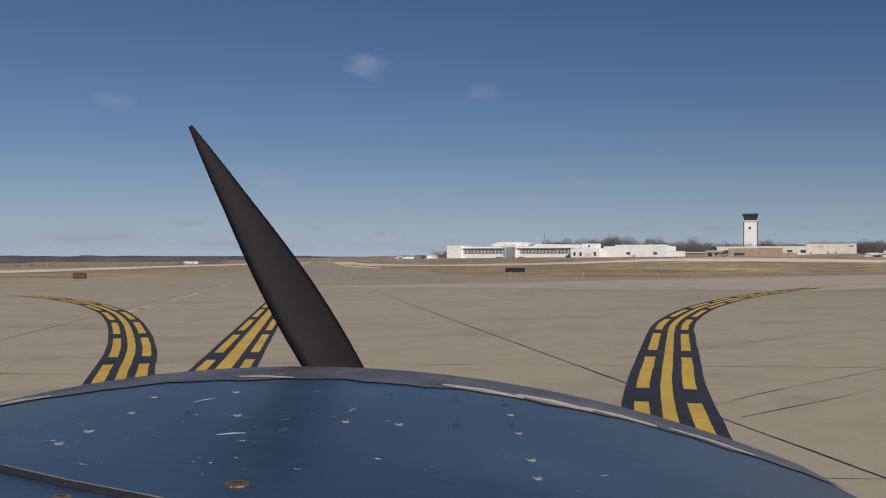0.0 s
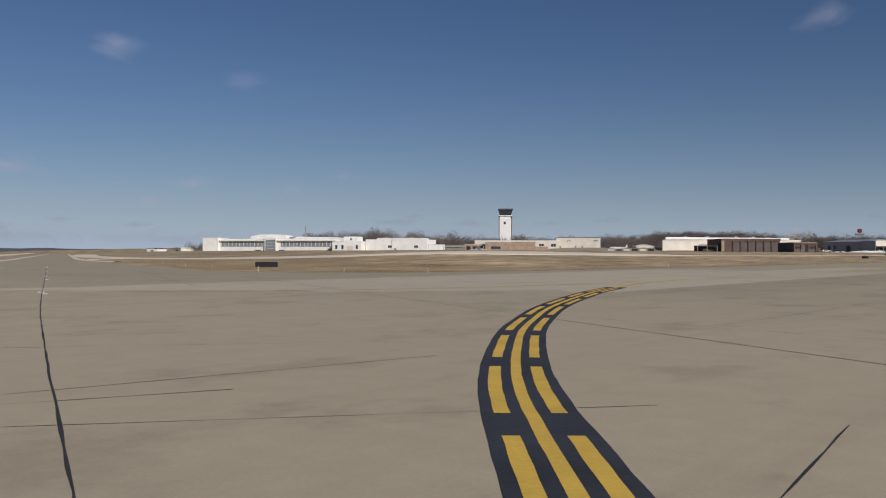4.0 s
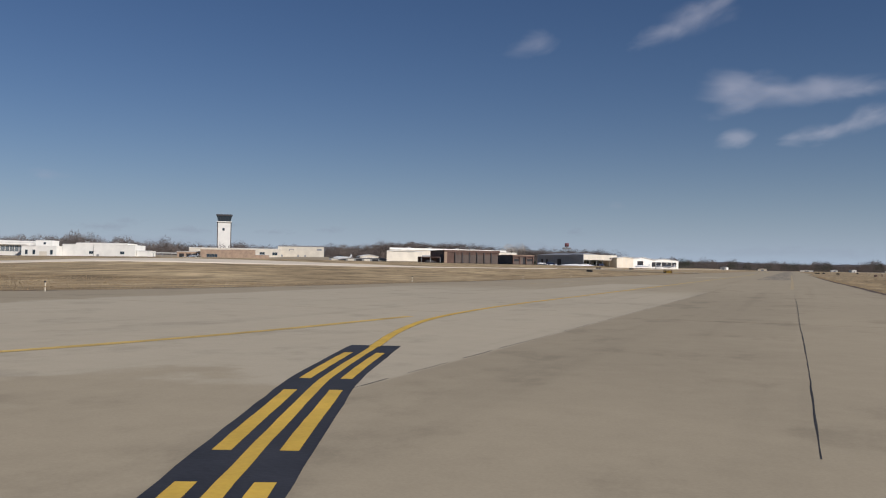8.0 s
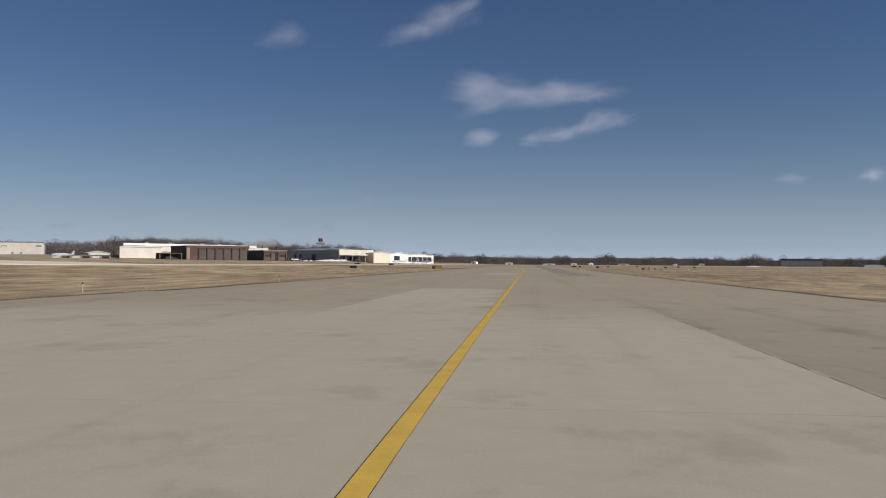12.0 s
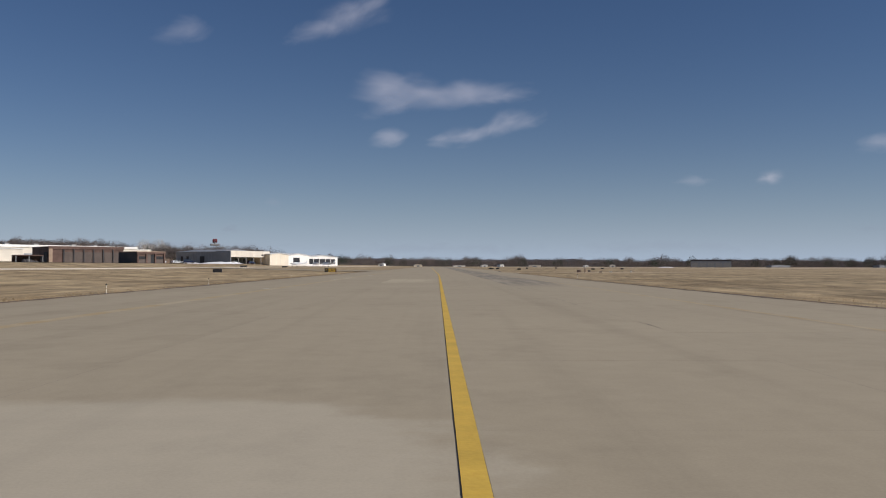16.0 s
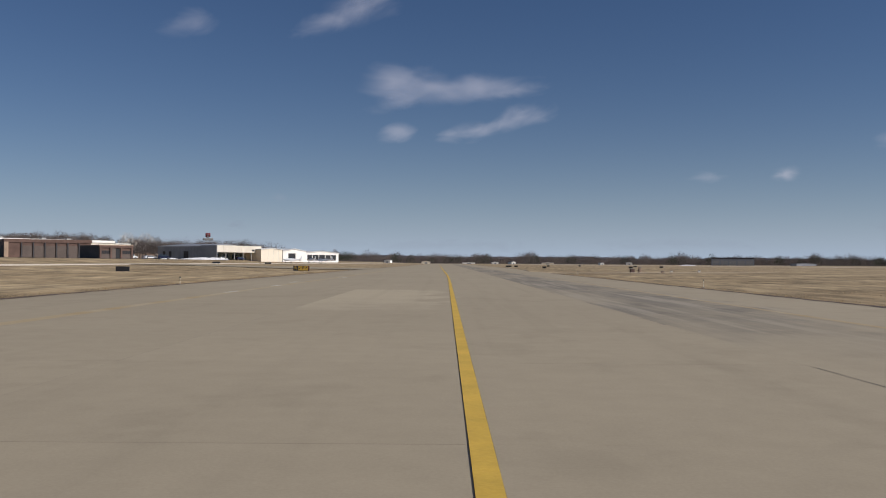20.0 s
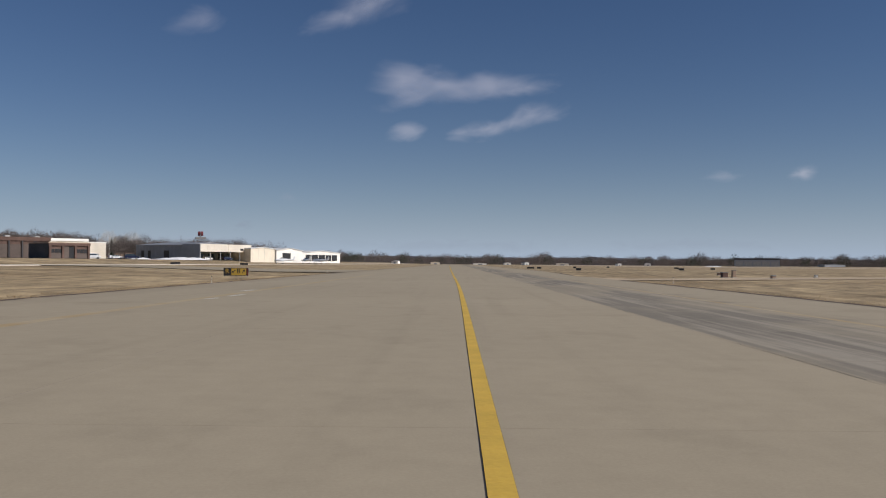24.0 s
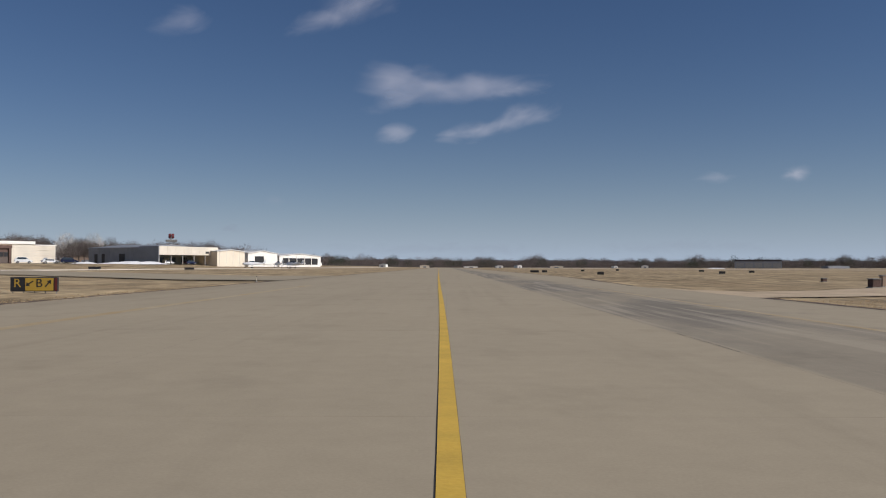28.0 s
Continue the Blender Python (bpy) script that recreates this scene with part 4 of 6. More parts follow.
def brown_hangar():
    t = thing("hangar", oriented(-170.2, 431.8, 2.2, (0.8, 0.6), 1.5), "low brown brick hangar with a row of brown doors", "hangar")
    L = 21.5
    shell(t, 0, L, 0, 20.0, 4.75, BROWN_WALL, BROWN_WALL, 0.3)
    part("fascia", boxes((-0.2, L + 0.2, -0.25, 0, 4.2, 5.08)), BROWN_WALL, t)
    part("corner_pier", boxes((-0.1, 0.9, -0.4, 0, -0.5, 4.3)), TAN_WALL, t)
    for k in range(6):
        x0 = 4.3 + k * 2.85
        part("door_post", boxes((x0 - 0.35, x0 - 0.05, -0.3, 0.0, -0.4, 4.2)), DARK_ROOF, t, "dark post between doors")
        door(t, x0 + 1.2, 2.35, 3.35, -0.02, BROWN_DOOR)
    part("side_door", boxes((-0.07, 0.02, 1.5, 5.5, 0, 3.4)), DARK, t)
    s = thing("shed", oriented(-120.4, 397.5, 2.15, (0.7, 0.714), 1.54), "small brown brick outbuilding with recessed bays between piers", "shed")
    shell(s, 0, 7.9, 0, 10, 3.0, BROWN_WALL, TAN_WALL, 0.2)
    part("fascia", boxes((-0.1, 8.0, -0.3, 0.0, 2.55, 3.05)), BROWN_WALL, s)
    for x in (0.0, 2.45, 4.9, 7.5):
        part("pier", boxes((x, x + 0.4, -0.28, 0.0, -0.5, 2.55)), BROWN_WALL, s)
    for x, w in ((1.43, 2.0), (6.4, 2.1)):
        window(s, x, 1.15, w, 0.75, -0.02, 3, BROWN_DOOR, DARK)
        part("bay_panel", boxes((x - w / 2, x + w / 2, -0.09, 0.0, 0.0, 1.05)), BROWN_DOOR, s)
    part("opening", boxes((3.9, 4.8, -0.06, 0.03, 0.0, 2.3)), DARK, s)
    part("bay_panel", boxes((2.9, 3.85, -0.08, 0.0, 0.0, 2.4)), BROWN_DOOR, s)
    # the wall's shade is put on as a dark sheet over the brick
    part("side_cladding", boxes((-0.1, -0.02, 0, 10, -0.5, 2.9)), DARK_ROOF, s, "dark sheet painted as the shade of the side wall")
    c = thing("carport", oriented(-180.1, 421.6, 2.2, (0.8, 0.6), 1.42), "low open carport with a dark interior", "carport")
    part("roof", boxes((0, 8, 0, 5, 2.3, 2.55)), BROWN_WALL, c)
    part("back_wall", boxes((0, 8, 4.6, 5, -0.5, 2.3)), BROWN_WALL, c)
    bm = tube([(2.2, 1.2, 0.2), (2.6, 1.4, 0.5), (4.6, 2.2, 0.5), (7.2, 3.0, 0.2)], [0.3, 0.85, 1.0, 0.3], 10)
    part("covered_load", bm, DARK_ROOF, c, "dark covered heap under the roof")
    for x in (0.1, 3.8, 7.7):
        part("post", boxes((x, x + 0.2, 0.1, 0.3, -0.5, 2.4)), STEEL, c)


brown_hangar()


def grey_hangar():
    t = thing("hangar", oriented(-122.1, 534, 2.25, E1, 1.42), "grey metal hangar with a white canopy front on columns", "hangar")
    # long grey side facing the taxiway's start
    part("wall", prism([(0, -0.6), (24, -0.6), (24, 4.6), (12, 5.6), (0, 4.6)], 0, 21), GREY_WALL, t)
    part("roof", prism([(-0.3, 4.6), (12, 5.6), (24.3, 4.6), (24.3, 4.8), (12, 5.85), (-0.3, 4.8)], -0.2, 21.2), GREY_WALL, t)
    for k in range(14):
        part("wall_rib", boxes((-0.07, 0.0, 1 + k * 1.4, 1.1 + k * 1.4, -0.4, 4.6)), GREY_WALL, t)
    for y, w in ((6, 2.2), (14.2, 1.2), (17.2, 1.2)):
        part("side_door", boxes((-0.09, 0.02, y, y + w, 0, 3.0)), DARK_ROOF, t)
    part("canopy", boxes((0.0, 23.2, -7.5, 0.2, 2.7, 5.1)), OFF_WHITE, t, "deep off-white canopy fascia")
    part("side_wall", boxes((-0.3, -0.02, -7.6, 0.0, -0.6, 5.1)), GREY_WALL, t, "grey metal side wall")
    for k in range(1, 8):
        part("fascia_joint", boxes((k * 3.1, k * 3.1 + 0.06, -7.54, -7.49, 2.8, 5.0)), CREAM_WALL, t)
    for k in range(6):
        part("column", tube([(0.4 + k * 4.45, -7.0, -0.6), (0.4 + k * 4.45, -7.0, 2.7)], [0.17, 0.17], 8), STEEL, t)
    part("recess", boxes((0.5, 23, -0.3, -0.1, 0, 2.6)), RECESS, t, "grey-green wall under the canopy")
    for k in range(5):
        part("recess_window", boxes((1.6 + k * 4.6, 4.0 + k * 4.6, -0.36, -0.28, 0.7, 2.1)), GLASS, t, "dark window under the canopy")
    part("fascia_vent", boxes((18, 19.2, -7.6, -7.5, 3.2, 3.8)), DARK, t)
    part("fascia_vent", boxes((20, 21.2, -7.6, -7.5, 3.2, 3.8)), DARK, t)
    u = thing("hangar", oriented(-100.6, 554.6, 2.25, E1, 1.37), "cream metal hangar beside a white canopy building", "hangar")
    gable(u, 0, 12.4, -4, 22, 4.0, 4.5, CREAM_WALL, ROOF)
    for k in range(4):
        part("wall_rib", boxes((1 + k * 3, 1.1 + k * 3, -4.06, -4.0, 0, 4.2)), WHITE_WALL, u)
    v = thing("hangar", oriented(-95.5, 594.9, 2.2, E1, 1.36), "white gabled hangar with an open dark doorway", "hangar")
    gable(v, 0, 15.5, -3, 24, 3.9, 4.8, WHITE_WALL, ROOF)
    part("opening", boxes((3.5, 11, -3.08, -2.9, 0.3, 3.0)), DARK, v)
    part("door_leaf", boxes((8, 12, -3.3, -3.1, 0.2, 3.1)), WHITE_WALL, v)
    w = thing("hangar", oriented(-96.3, 681.5, 2.2, E1, 1.6), "white low-gabled hangar with open bays", "hangar")
    gable(w, 0, 24, -2, 20, 3.2, 4.0, WHITE_WALL, ROOF)
    part("opening", boxes((2, 22, -2.08, -1.9, 0.2, 2.5)), DARK, w)
    for x in (5, 9.5, 14, 18):
        part("door_post", boxes((x, x + 0.3, -2.2, -2.1, 0, 3.0)), WHITE_WALL, w)


grey_hangar()


def beacon_tower():
    x, y = -177.8, 758
    t = thing("beacon_tower", pose(x, y, terrain(x, y), 0, 0, 20) @ Matrix.Scale(1.3, 4), "steel beacon mast with a grey platform and red head", "mast")
    for a, b in ((-1, -1), (1, -1), (1, 1), (-1, 1)):
        part("leg", tube([(a * 1.8, b * 1.8, -0.4), (a * 0.9, b * 0.9, 11.4)], [0.14, 0.1], 6), STEEL, t)
    for z in (3, 6, 9):
        w = 1.8 - 0.9 * z / 11.4
        part("brace", boxes((-w, w, -w - 0.05, -w + 0.05, z, z + 0.12), (-w, w, w - 0.05, w + 0.05, z, z + 0.12)), STEEL, t)
    part("platform", boxes((-2.6, 2.6, -2.6, 2.6, 11.4, 12.0), bevel=0.1), STEEL, t)
    part("railing", boxes((-2.6, 2.6, -2.65, -2.55, 12.0, 12.6), (-2.6, 2.6, 2.55, 2.65, 12.0, 12.6), (-2.65, -2.55, -2.6, 2.6, 12.0, 12.6), (2.55, 2.65, -2.6, 2.6, 12.0, 12.6)), STEEL, t)
    part("beacon_base", tube([(0, 0, 12.0), (0, 0, 12.9)], [0.55, 0.5], 10), STEEL, t)
    for a in (-1, 1):
        part("beacon_drum", tube([(a * 0.1, 0, 14.3), (a * 0.25, 0, 14.3), (a * 1.2, 0, 14.5), (a * 1.35, 0, 14.5)], [0.5, 1.3, 1.15, 0.9], 14), RED, t, "dark red lamp drum")
    part("beacon_yoke", boxes((-0.3, 0.3, -1.0, -0.7, 12.9, 15.2), (-0.3, 0.3, 0.7, 1.0, 12.9, 15.2)), STEEL, t)


beacon_tower()


def far_hangar():
    t = thing("hangar", oriented(327, 1200, 0, (0.958, -0.287), 1.56), "long grey hangar with a dark roof across the field", "hangar")
    shell(t, 0, 32, 0, 15, 5.0, GREY_WALL, DARK_ROOF, 1.3)
    for k in range(5):
        door(t, 3.4 + k * 6.3, 5.2, 3.8, 0.0, STEEL, panels=3)
    for k, (x, y, w, h, m, lb) in enumerate(((232, 1230, 14, 8, WHITE_WALL, "small white shed"), (63, 1240, 16, 8, WHITE_WALL, "white farm shed"), (86, 1235, 11, 9, WHITE_WALL, "white shed"),
                                             (-72, 1190, 15, 9, WHITE_WALL, "white building"), (-26, 1262, 22, 9, CREAM_WALL, "cream building"), (436, 1180, 56, 8, GREY_WALL, "low grey shed"),
                                             (128, 1225, 30, 6, CREAM_WALL, "low cream shed"), (30, 1265, 32, 6, WHITE_WALL, "low white shed"), (572, 1180, 50, 9, GREY_WALL, "low grey shed"),
                                             (-128, 1040, 23, 8, WHITE_WALL, "small white hangar"), (196, 1220, 9, 7, WHITE_WALL, "small white hut"), (-655, 392, 22, 7, WHITE_WALL, "cream building"),
                                             (-645, 410, 28, 8, CREAM_WALL, "cream building"), (-181.8, 629, 25, 12, TAN_WALL, "tan house with a pale roof"))):
        s = thing("shed", pose(x, y, terrain(x, y), 0, 0, 12 * (k % 3) - 8), lb + " far off by the trees", "building")
        w, h = w * 0.5, h * 0.4
        gable(s, -w / 2, w / 2, 0, 12, h * 0.8, h, m, ROOF if k % 3 == 0 else DARK_ROOF)
        door(s, 0, w * 0.3, h * 0.5, 0.0, GREY_WALL, panels=2)


far_hangar()


# ---- vehicles and parked light aircraft on the apron ----
def car(x, y, rz, paint, label, tall=1.0):
    t = thing("car", pose(x, y, terrain(x, y) + 0.09, 0, 0, rz) @ Matrix.Scale(1.08, 4), label, "car", "cars parked on the apron")
    body = prism([(-2.2, 0.35), (2.2, 0.35), (2.25, 0.8), (1.3, 0.95 * tall), (0.7, 1.5 * tall), (-1.5, 1.55 * tall), (-2.15, 1.0 * tall), (-2.25, 0.6)], -0.88, 0.88)
    bmesh.ops.bevel(body, geom=body.edges[:], offset=0.08, segments=2, affect="EDGES")
    part("body", body, paint, t)
    part("window", prism([(0.62, 1.42 * tall), (1.15, 1.0 * tall), (-1.75, 1.02 * tall), (-1.4, 1.46 * tall)], -0.89, 0.89), GLASS, t)
    for wx in (-1.4, 1.4):
        for wy in (-0.9, 0.68):
            w = part("wheel", tube([(wx, wy, 0.34), (wx, wy + 0.22, 0.34)], [0.34, 0.34], 14), TYRE, t)
            part("rim", tube([(wx, wy - 0.01, 0.34), (wx, wy + 0.23, 0.34)], [0.2, 0.2], 10), STEEL, w)
    for hy in (-0.65, 0.65):
        part("headlight", boxes((2.16, 2.27, hy - 0.16, hy + 0.16, 0.62, 0.78)), WHITE_PAINT, t)
        part("tail_light", boxes((-2.27, -2.18, hy - 0.14, hy + 0.14, 0.68, 0.9)), RED, t)
    part("bumper", boxes((2.2, 2.3, -0.8, 0.8, 0.36, 0.55), bevel=0.03), TYRE, t)
    for hy in (-0.98, 0.9):
        part("door_mirror", boxes((0.75, 0.9, hy, hy + 0.1, 0.98 * tall, 1.12 * tall), bevel=0.02), paint, t)


car(-123.1, 437.0, 28, WHITE_PAINT, "white sport utility car parked by the hangar", 1.15)
car(-116.5, 439.8, 38, WHITE_PAINT, "low white sports car parked on the apron", 0.8)
car(-111.5, 441.3, 24, BLUE_CAR, "dark blue estate car parked on the apron", 1.1)
car(-112.5, 539.2, 60, WHITE_PAINT, "white car under the canopy")
car(-105.1, 545.2, 50, BLUE_CAR, "dark car under the canopy")


def light_aircraft(x, y, rz, paint, label):
    t = thing("light_aircraft", pose(x, y, terrain(x, y) + 0.09, 0, 0, rz) @ Matrix.Scale(1.1, 4), label, "aircraft", "parked light aircraft")
    part("fuselage", tube([(3.4, 0, 1.5), (3.0, 0, 1.5), (1.8, 0, 1.55), (0.4, 0, 1.65), (-1.6, 0, 1.6), (-4.6, 0, 1.75)], [0.15, 0.45, 0.6, 0.68, 0.5, 0.14], 12), paint, t)
    part("wing", boxes((-0.3, 1.2, -5.3, 5.3, 1.05, 1.2), bevel=0.06), paint, t)
    part("tailplane", boxes((-4.7, -3.9, -1.7, 1.7, 1.75, 1.83), bevel=0.03), paint, t)
    part("fin", prism([(-4.8, 1.75), (-3.7, 1.8), (-4.4, 3.1), (-4.9, 3.1)], -0.06, 0.06), paint, t)
    part("canopy", tube([(1.5, 0, 2.0), (0.8, 0, 2.2), (-0.4, 0, 2.2), (-1.2, 0, 1.95)], [0.1, 0.36, 0.38, 0.15], 10), GLASS, t)
    for wx, wy in ((2.6, 0), (0.2, -1.4), (0.2, 1.4)):
        g = part("gear_leg", tube([(wx, wy, 1.1), (wx, wy, 0.3)], [0.05, 0.05], 6), STEEL, t)
        part("wheel", tube([(wx, wy - 0.08, 0.2), (wx, wy + 0.08, 0.2)], [0.2, 0.2], 12), TYRE, g)
    part("propeller", boxes((3.45, 3.52, -0.95, 0.95, 1.42, 1.58)), BLADE, t)


light_aircraft(-77, 533, 200, WHITE_PAINT, "white light aircraft parked before the hangars")
light_aircraft(-61, 534, 150, WHITE_PAINT, "white light aircraft parked beside a hangar door")
light_aircraft(-187, 340, 190, WHITE_PAINT, "white light aircraft on the far apron")
light_aircraft(-300, 380, 160, WHITE_PAINT, "white light aircraft near the tower")
light_aircraft(-68, 540, 120, WHITE_PAINT, "white light aircraft at the open hangar")


def heap(x, y, w, d, h, rz, m, name, label, cat):
    bm = bmesh.new()
    nx, ny = 26, 14
    g = []
    for i in range(nx + 1):
        row = []
        for j in range(ny + 1):
            u, v = 2 * i / nx - 1, 2 * j / ny - 1
            r = max(0.0, 1 - (u * u + v * v))
            z = h * r ** 0.7 * (0.75 + 0.5 * noise.noise(Vector((u * 3 + x, v * 3, 1)))) - 0.05
            row.append(bm.verts.new((u * w / 2, v * d / 2, z)))
        g.append(row)
    for i in range(nx):
        for j in range(ny):
            f = bm.faces.new((g[i][j], g[i + 1][j], g[i + 1][j + 1], g[i][j + 1]))
            f.smooth = True
    ob = part(name, bm, m)
    ob.matrix_world = pose(x, y, terrain(x, y) + 0.06, 0, 0, rz)
    return tagged(ob, label, cat)


heap(-108, 487, 32, 9, 1.2, 62, SNOW, "snow_bank", "long low bank of old snow on the apron", "snow")
heap(-118, 469, 10, 6, 0.9, 62, SNOW, "snow_bank", "small heap of old snow beside the shed", "snow")
heap(234, 960, 17, 8, 0.9, 10, SNOW, "snow_bank", "pale mound across the field", "snow")


# ---- airfield signs and edge markers ----
def letters(parent, text, x, y, z, size, m, flip=False):
    cu = bpy.data.curves.new("legend", "FONT")
    cu.body, cu.size, cu.extrude, cu.align_x, cu.align_y = text, size, 0.004, "CENTER", "CENTER"
    tmp = bpy.data.objects.new("legend", cu)
    scene.collection.objects.link(tmp)
    me = bpy.data.meshes.new_from_object(tmp.evaluated_get(bpy.context.evaluated_depsgraph_get()))
    bpy.data.objects.remove(tmp)
    me.materials.clear()
    me.materials.append(m)
    ob = new("legend", me)
    ob.parent = parent
    ob.matrix_local = pose(x, y, z, 90, 0, 0)
    return ob


def arrow(parent, x, y, z, size, turn, m):
    bm = bmesh.new()
    shape = [(-0.07, -0.5), (0.07, -0.5), (0.07, 0.12), (0.3, 0.12), (0, 0.5), (-0.3, 0.12), (-0.07, 0.12)]
    c, s = math.cos(radians(turn)), math.sin(radians(turn))
    a = [bm.verts.new(((px * c - pz * s) * size, -0.004, (px * s + pz * c) * size)) for px, pz in shape]
    b = [bm.verts.new(v.co + Vector((0, 0.004, 0))) for v in a]
    bm.faces.new(a), bm.faces.new(b[::-1])
    for k in range(len(a)):
        bm.faces.new((a[k], b[k], b[(k + 1) % 7], a[(k + 1) % 7]))
    bmesh.ops.recalc_face_normals(bm, faces=bm.faces)
    ob = part("arrow", bm, m, parent)
    ob.location = (x, y, z)


def sign(x, y, facing, width, panels, label, back=False, height=0.62, lift=0.22):
    """A lit airfield sign: box on short legs. panels: (share of the width, face material)."""
    t = thing("airfield_sign", pose(x, y, terrain(x, y), 0, 0, facing), label, "sign")
    part("housing", boxes((-width / 2, width / 2, -0.13, 0.13, lift, lift + height), bevel=0.02), SIGN_BLACK, t)
    x0 = -width / 2
    for share, m in panels:
        part("face", boxes((x0 + 0.04, x0 + share * width - 0.02, -0.145, -0.131, lift + 0.05, lift + height - 0.05)), m, t)
        x0 += share * width
    n = max(2, round(width / 0.7))
    for k in range(n + 1):
        lx = -width / 2 + 0.1 + (width - 0.2) * k / n
        leg = part("leg", tube([(lx, 0, -0.1), (lx, 0, lift)], [0.03, 0.03], 6), STEEL, t)
        part("foot", boxes((lx - 0.09, lx + 0.09, -0.09, 0.09, 0.0, 0.03)), STEEL, leg)
    return t


s1 = sign(-22.5, 223.6, 8, 2.45, ((0.3, SIGN_BLACK), (0.62, SIGN_YELLOW), (0.08, SIGN_RED)), "black and yellow taxiway sign reading R and B with arrows", height=0.78, lift=0.18)
letters(s1, "R", -0.86, -0.15, 0.62, 0.66, SIGN_YELLOW)
letters(s1, "B", 0.27, -0.15, 0.62, 0.66, SIGN_BLACK)
arrow(s1, -0.23, -0.148, 0.62, 0.47, 125, SIGN_BLACK)
arrow(s1, 0.74, -0.148, 0.62, 0.47, -40, SIGN_BLACK)
sign(-46.8, -1.1, 35, 2.2, ((1.0, SIGN_BLACK),), "dark back of an airfield sign on the grass", height=0.5, lift=0.12)
s3 = sign(-41.0, -49.4, 60, 0.95, ((1.0, SIGN_RED),), "dark red mandatory sign at the grass edge", height=0.42, lift=0.12)
part("legend_bar", boxes((-0.36, 0.36, -0.152, -0.146, 0.28, 0.38)), BROWN_WALL, s3)
sign(-37.6, 188.8, 8, 1.5, ((1.0, SIGN_BLACK),), "dark back of a small airfield sign on the grass", height=0.56, lift=0.14)
sign(-66.5, 345.0, 15, 2.2, ((1.0, SIGN_BLACK),), "dark airfield sign near the concrete strip", height=0.5)
sign(-58.0, 378.0, 15, 2.1, ((1.0, SIGN_BLACK),), "dark airfield sign near the concrete strip", height=0.5)
for x, y, w in ((20.8, 388, 2.0), (23.6, 392, 1.2), (26.5, 330, 1.1), (55, 355, 1.2), (72, 388, 1.2), (60, 492, 1.0), (40, 440, 1.0), (72, 430, 1.4)):
    sign(x, y, -6, w, ((1.0, SIGN_BLACK),), "dark airfield sign seen from behind on the grass", height=0.5)


def marker(x, y, label, h=0.55):
    t = thing("edge_marker", pose(x, y, terrain(x, y)), label, "edge marker", "taxiway edge markers")
    part("stake", tube([(0, 0, -0.1), (0, 0, h * 0.45), (0, 0, h * 0.85)], [0.026, 0.022, 0.022], 8), CREAM_WALL, t)
    part("band", tube([(0, 0, h * 0.45), (0, 0, h * 0.55)], [0.027, 0.027], 8), FADED, t)
    c = part("cap", tube([(0, 0, h * 0.85), (0, 0, h * 0.9), (0, 0, h)], [0.045, 0.05, 0.025], 8), SIGN_BLACK, t)
    part("base", tube([(0, 0, -0.02), (0, 0, 0.05)], [0.12, 0.1], 8), STEEL, t)
    return t


first = marker(-26.2, -11.2, "pale stake edge marker with a dark cap on grass")
for x, y in ((-21.5, -7.0), (-34.8, -12.2), (-51.0, -4.4), (-20.2, 32.6), (-18.2, 60.0), (-18.2, 84.0), (-18.2, 106.0), (-17.9, 144.4), (-17.9, 197.5), (-19.4, 266.5), (17.6, 207.0), (16.7, 144.0), (-60, -1), (-78, 8.5)):
    m = copy_thing(first, pose(x, y, terrain(x, y)))

# small utility boxes on the right-hand grass
for x, y, w, h, m in ((32.4, 243.0, 1.9, 1.8, BROWN_WALL), (34.3, 245.5, 1.2, 2.5, TAN_WALL), (36.4, 237.5, 1.3, 0.9, TAN_WALL), (45.5, 248.0, 0.9, 1.0, WHITE_WALL), (39.0, 268.0, 1.3, 1.1, BROWN_WALL), (41.5, 252.0, 1.2, 0.7, WHITE_WALL)):
    w, h = w * 0.36, h * 0.36
    t = thing("utility_box", pose(x, y, terrain(x, y), 0, 0, 8), "small weathered equipment box standing on dry grass", "utility box")
    part("cabinet", boxes((-w / 2, w / 2, -w / 2, w / 2, 0.08, h), bevel=0.04), m, t)
    part("lid", boxes((-w / 2 - 0.05, w / 2 + 0.05, -w / 2 - 0.05, w / 2 + 0.05, h, h + 0.06)), STEEL, t)
    part("plinth", boxes((-w / 2 - 0.08, w / 2 + 0.08, -w / 2 - 0.08, w / 2 + 0.08, -0.1, 0.08)), PALE, t)


# ---- dry grass tufts near the taxiways ----
def tufts(name, count, area, seed):
    """Short fans of dead blades scattered over an area given by a function of two random numbers."""
    r = random.Random(seed)
    vs, fs = [], []
    for _ in range(count):
        x, y = area(r.random(), r.random())
        if off_t1(x, y) < 15.2 or (-17.9 < x < 15.9 and y > -14) or (x > 14 and 217 < y < 258) or (x < 0 and y < 12 and x > -20 - 0.35 * max(0, 2 - y)):
            continue
        z, h = terrain(x, y), r.uniform(0.04, 0.085)
        for _k in range(3):
            a, w, q = r.uniform(0, 6.28), r.uniform(0.008, 0.03), r.uniform(0.03, 0.12)
            k = len(vs)
            vs += [(x - w * math.sin(a), y + w * math.cos(a), z), (x + w * math.sin(a), y - w * math.cos(a), z), (x + q * math.cos(a), y + q * math.sin(a), z + h * r.uniform(0.7, 1.1))]
            fs.append((k, k + 1, k + 2))
    me = bpy.data.meshes.new(name)
    me.from_pydata(vs, [], fs)
    me.materials.append(TUFT)
    return tagged(new(name, me), "short dry straw grass along the taxiway edge", "grass", kind="stuff")


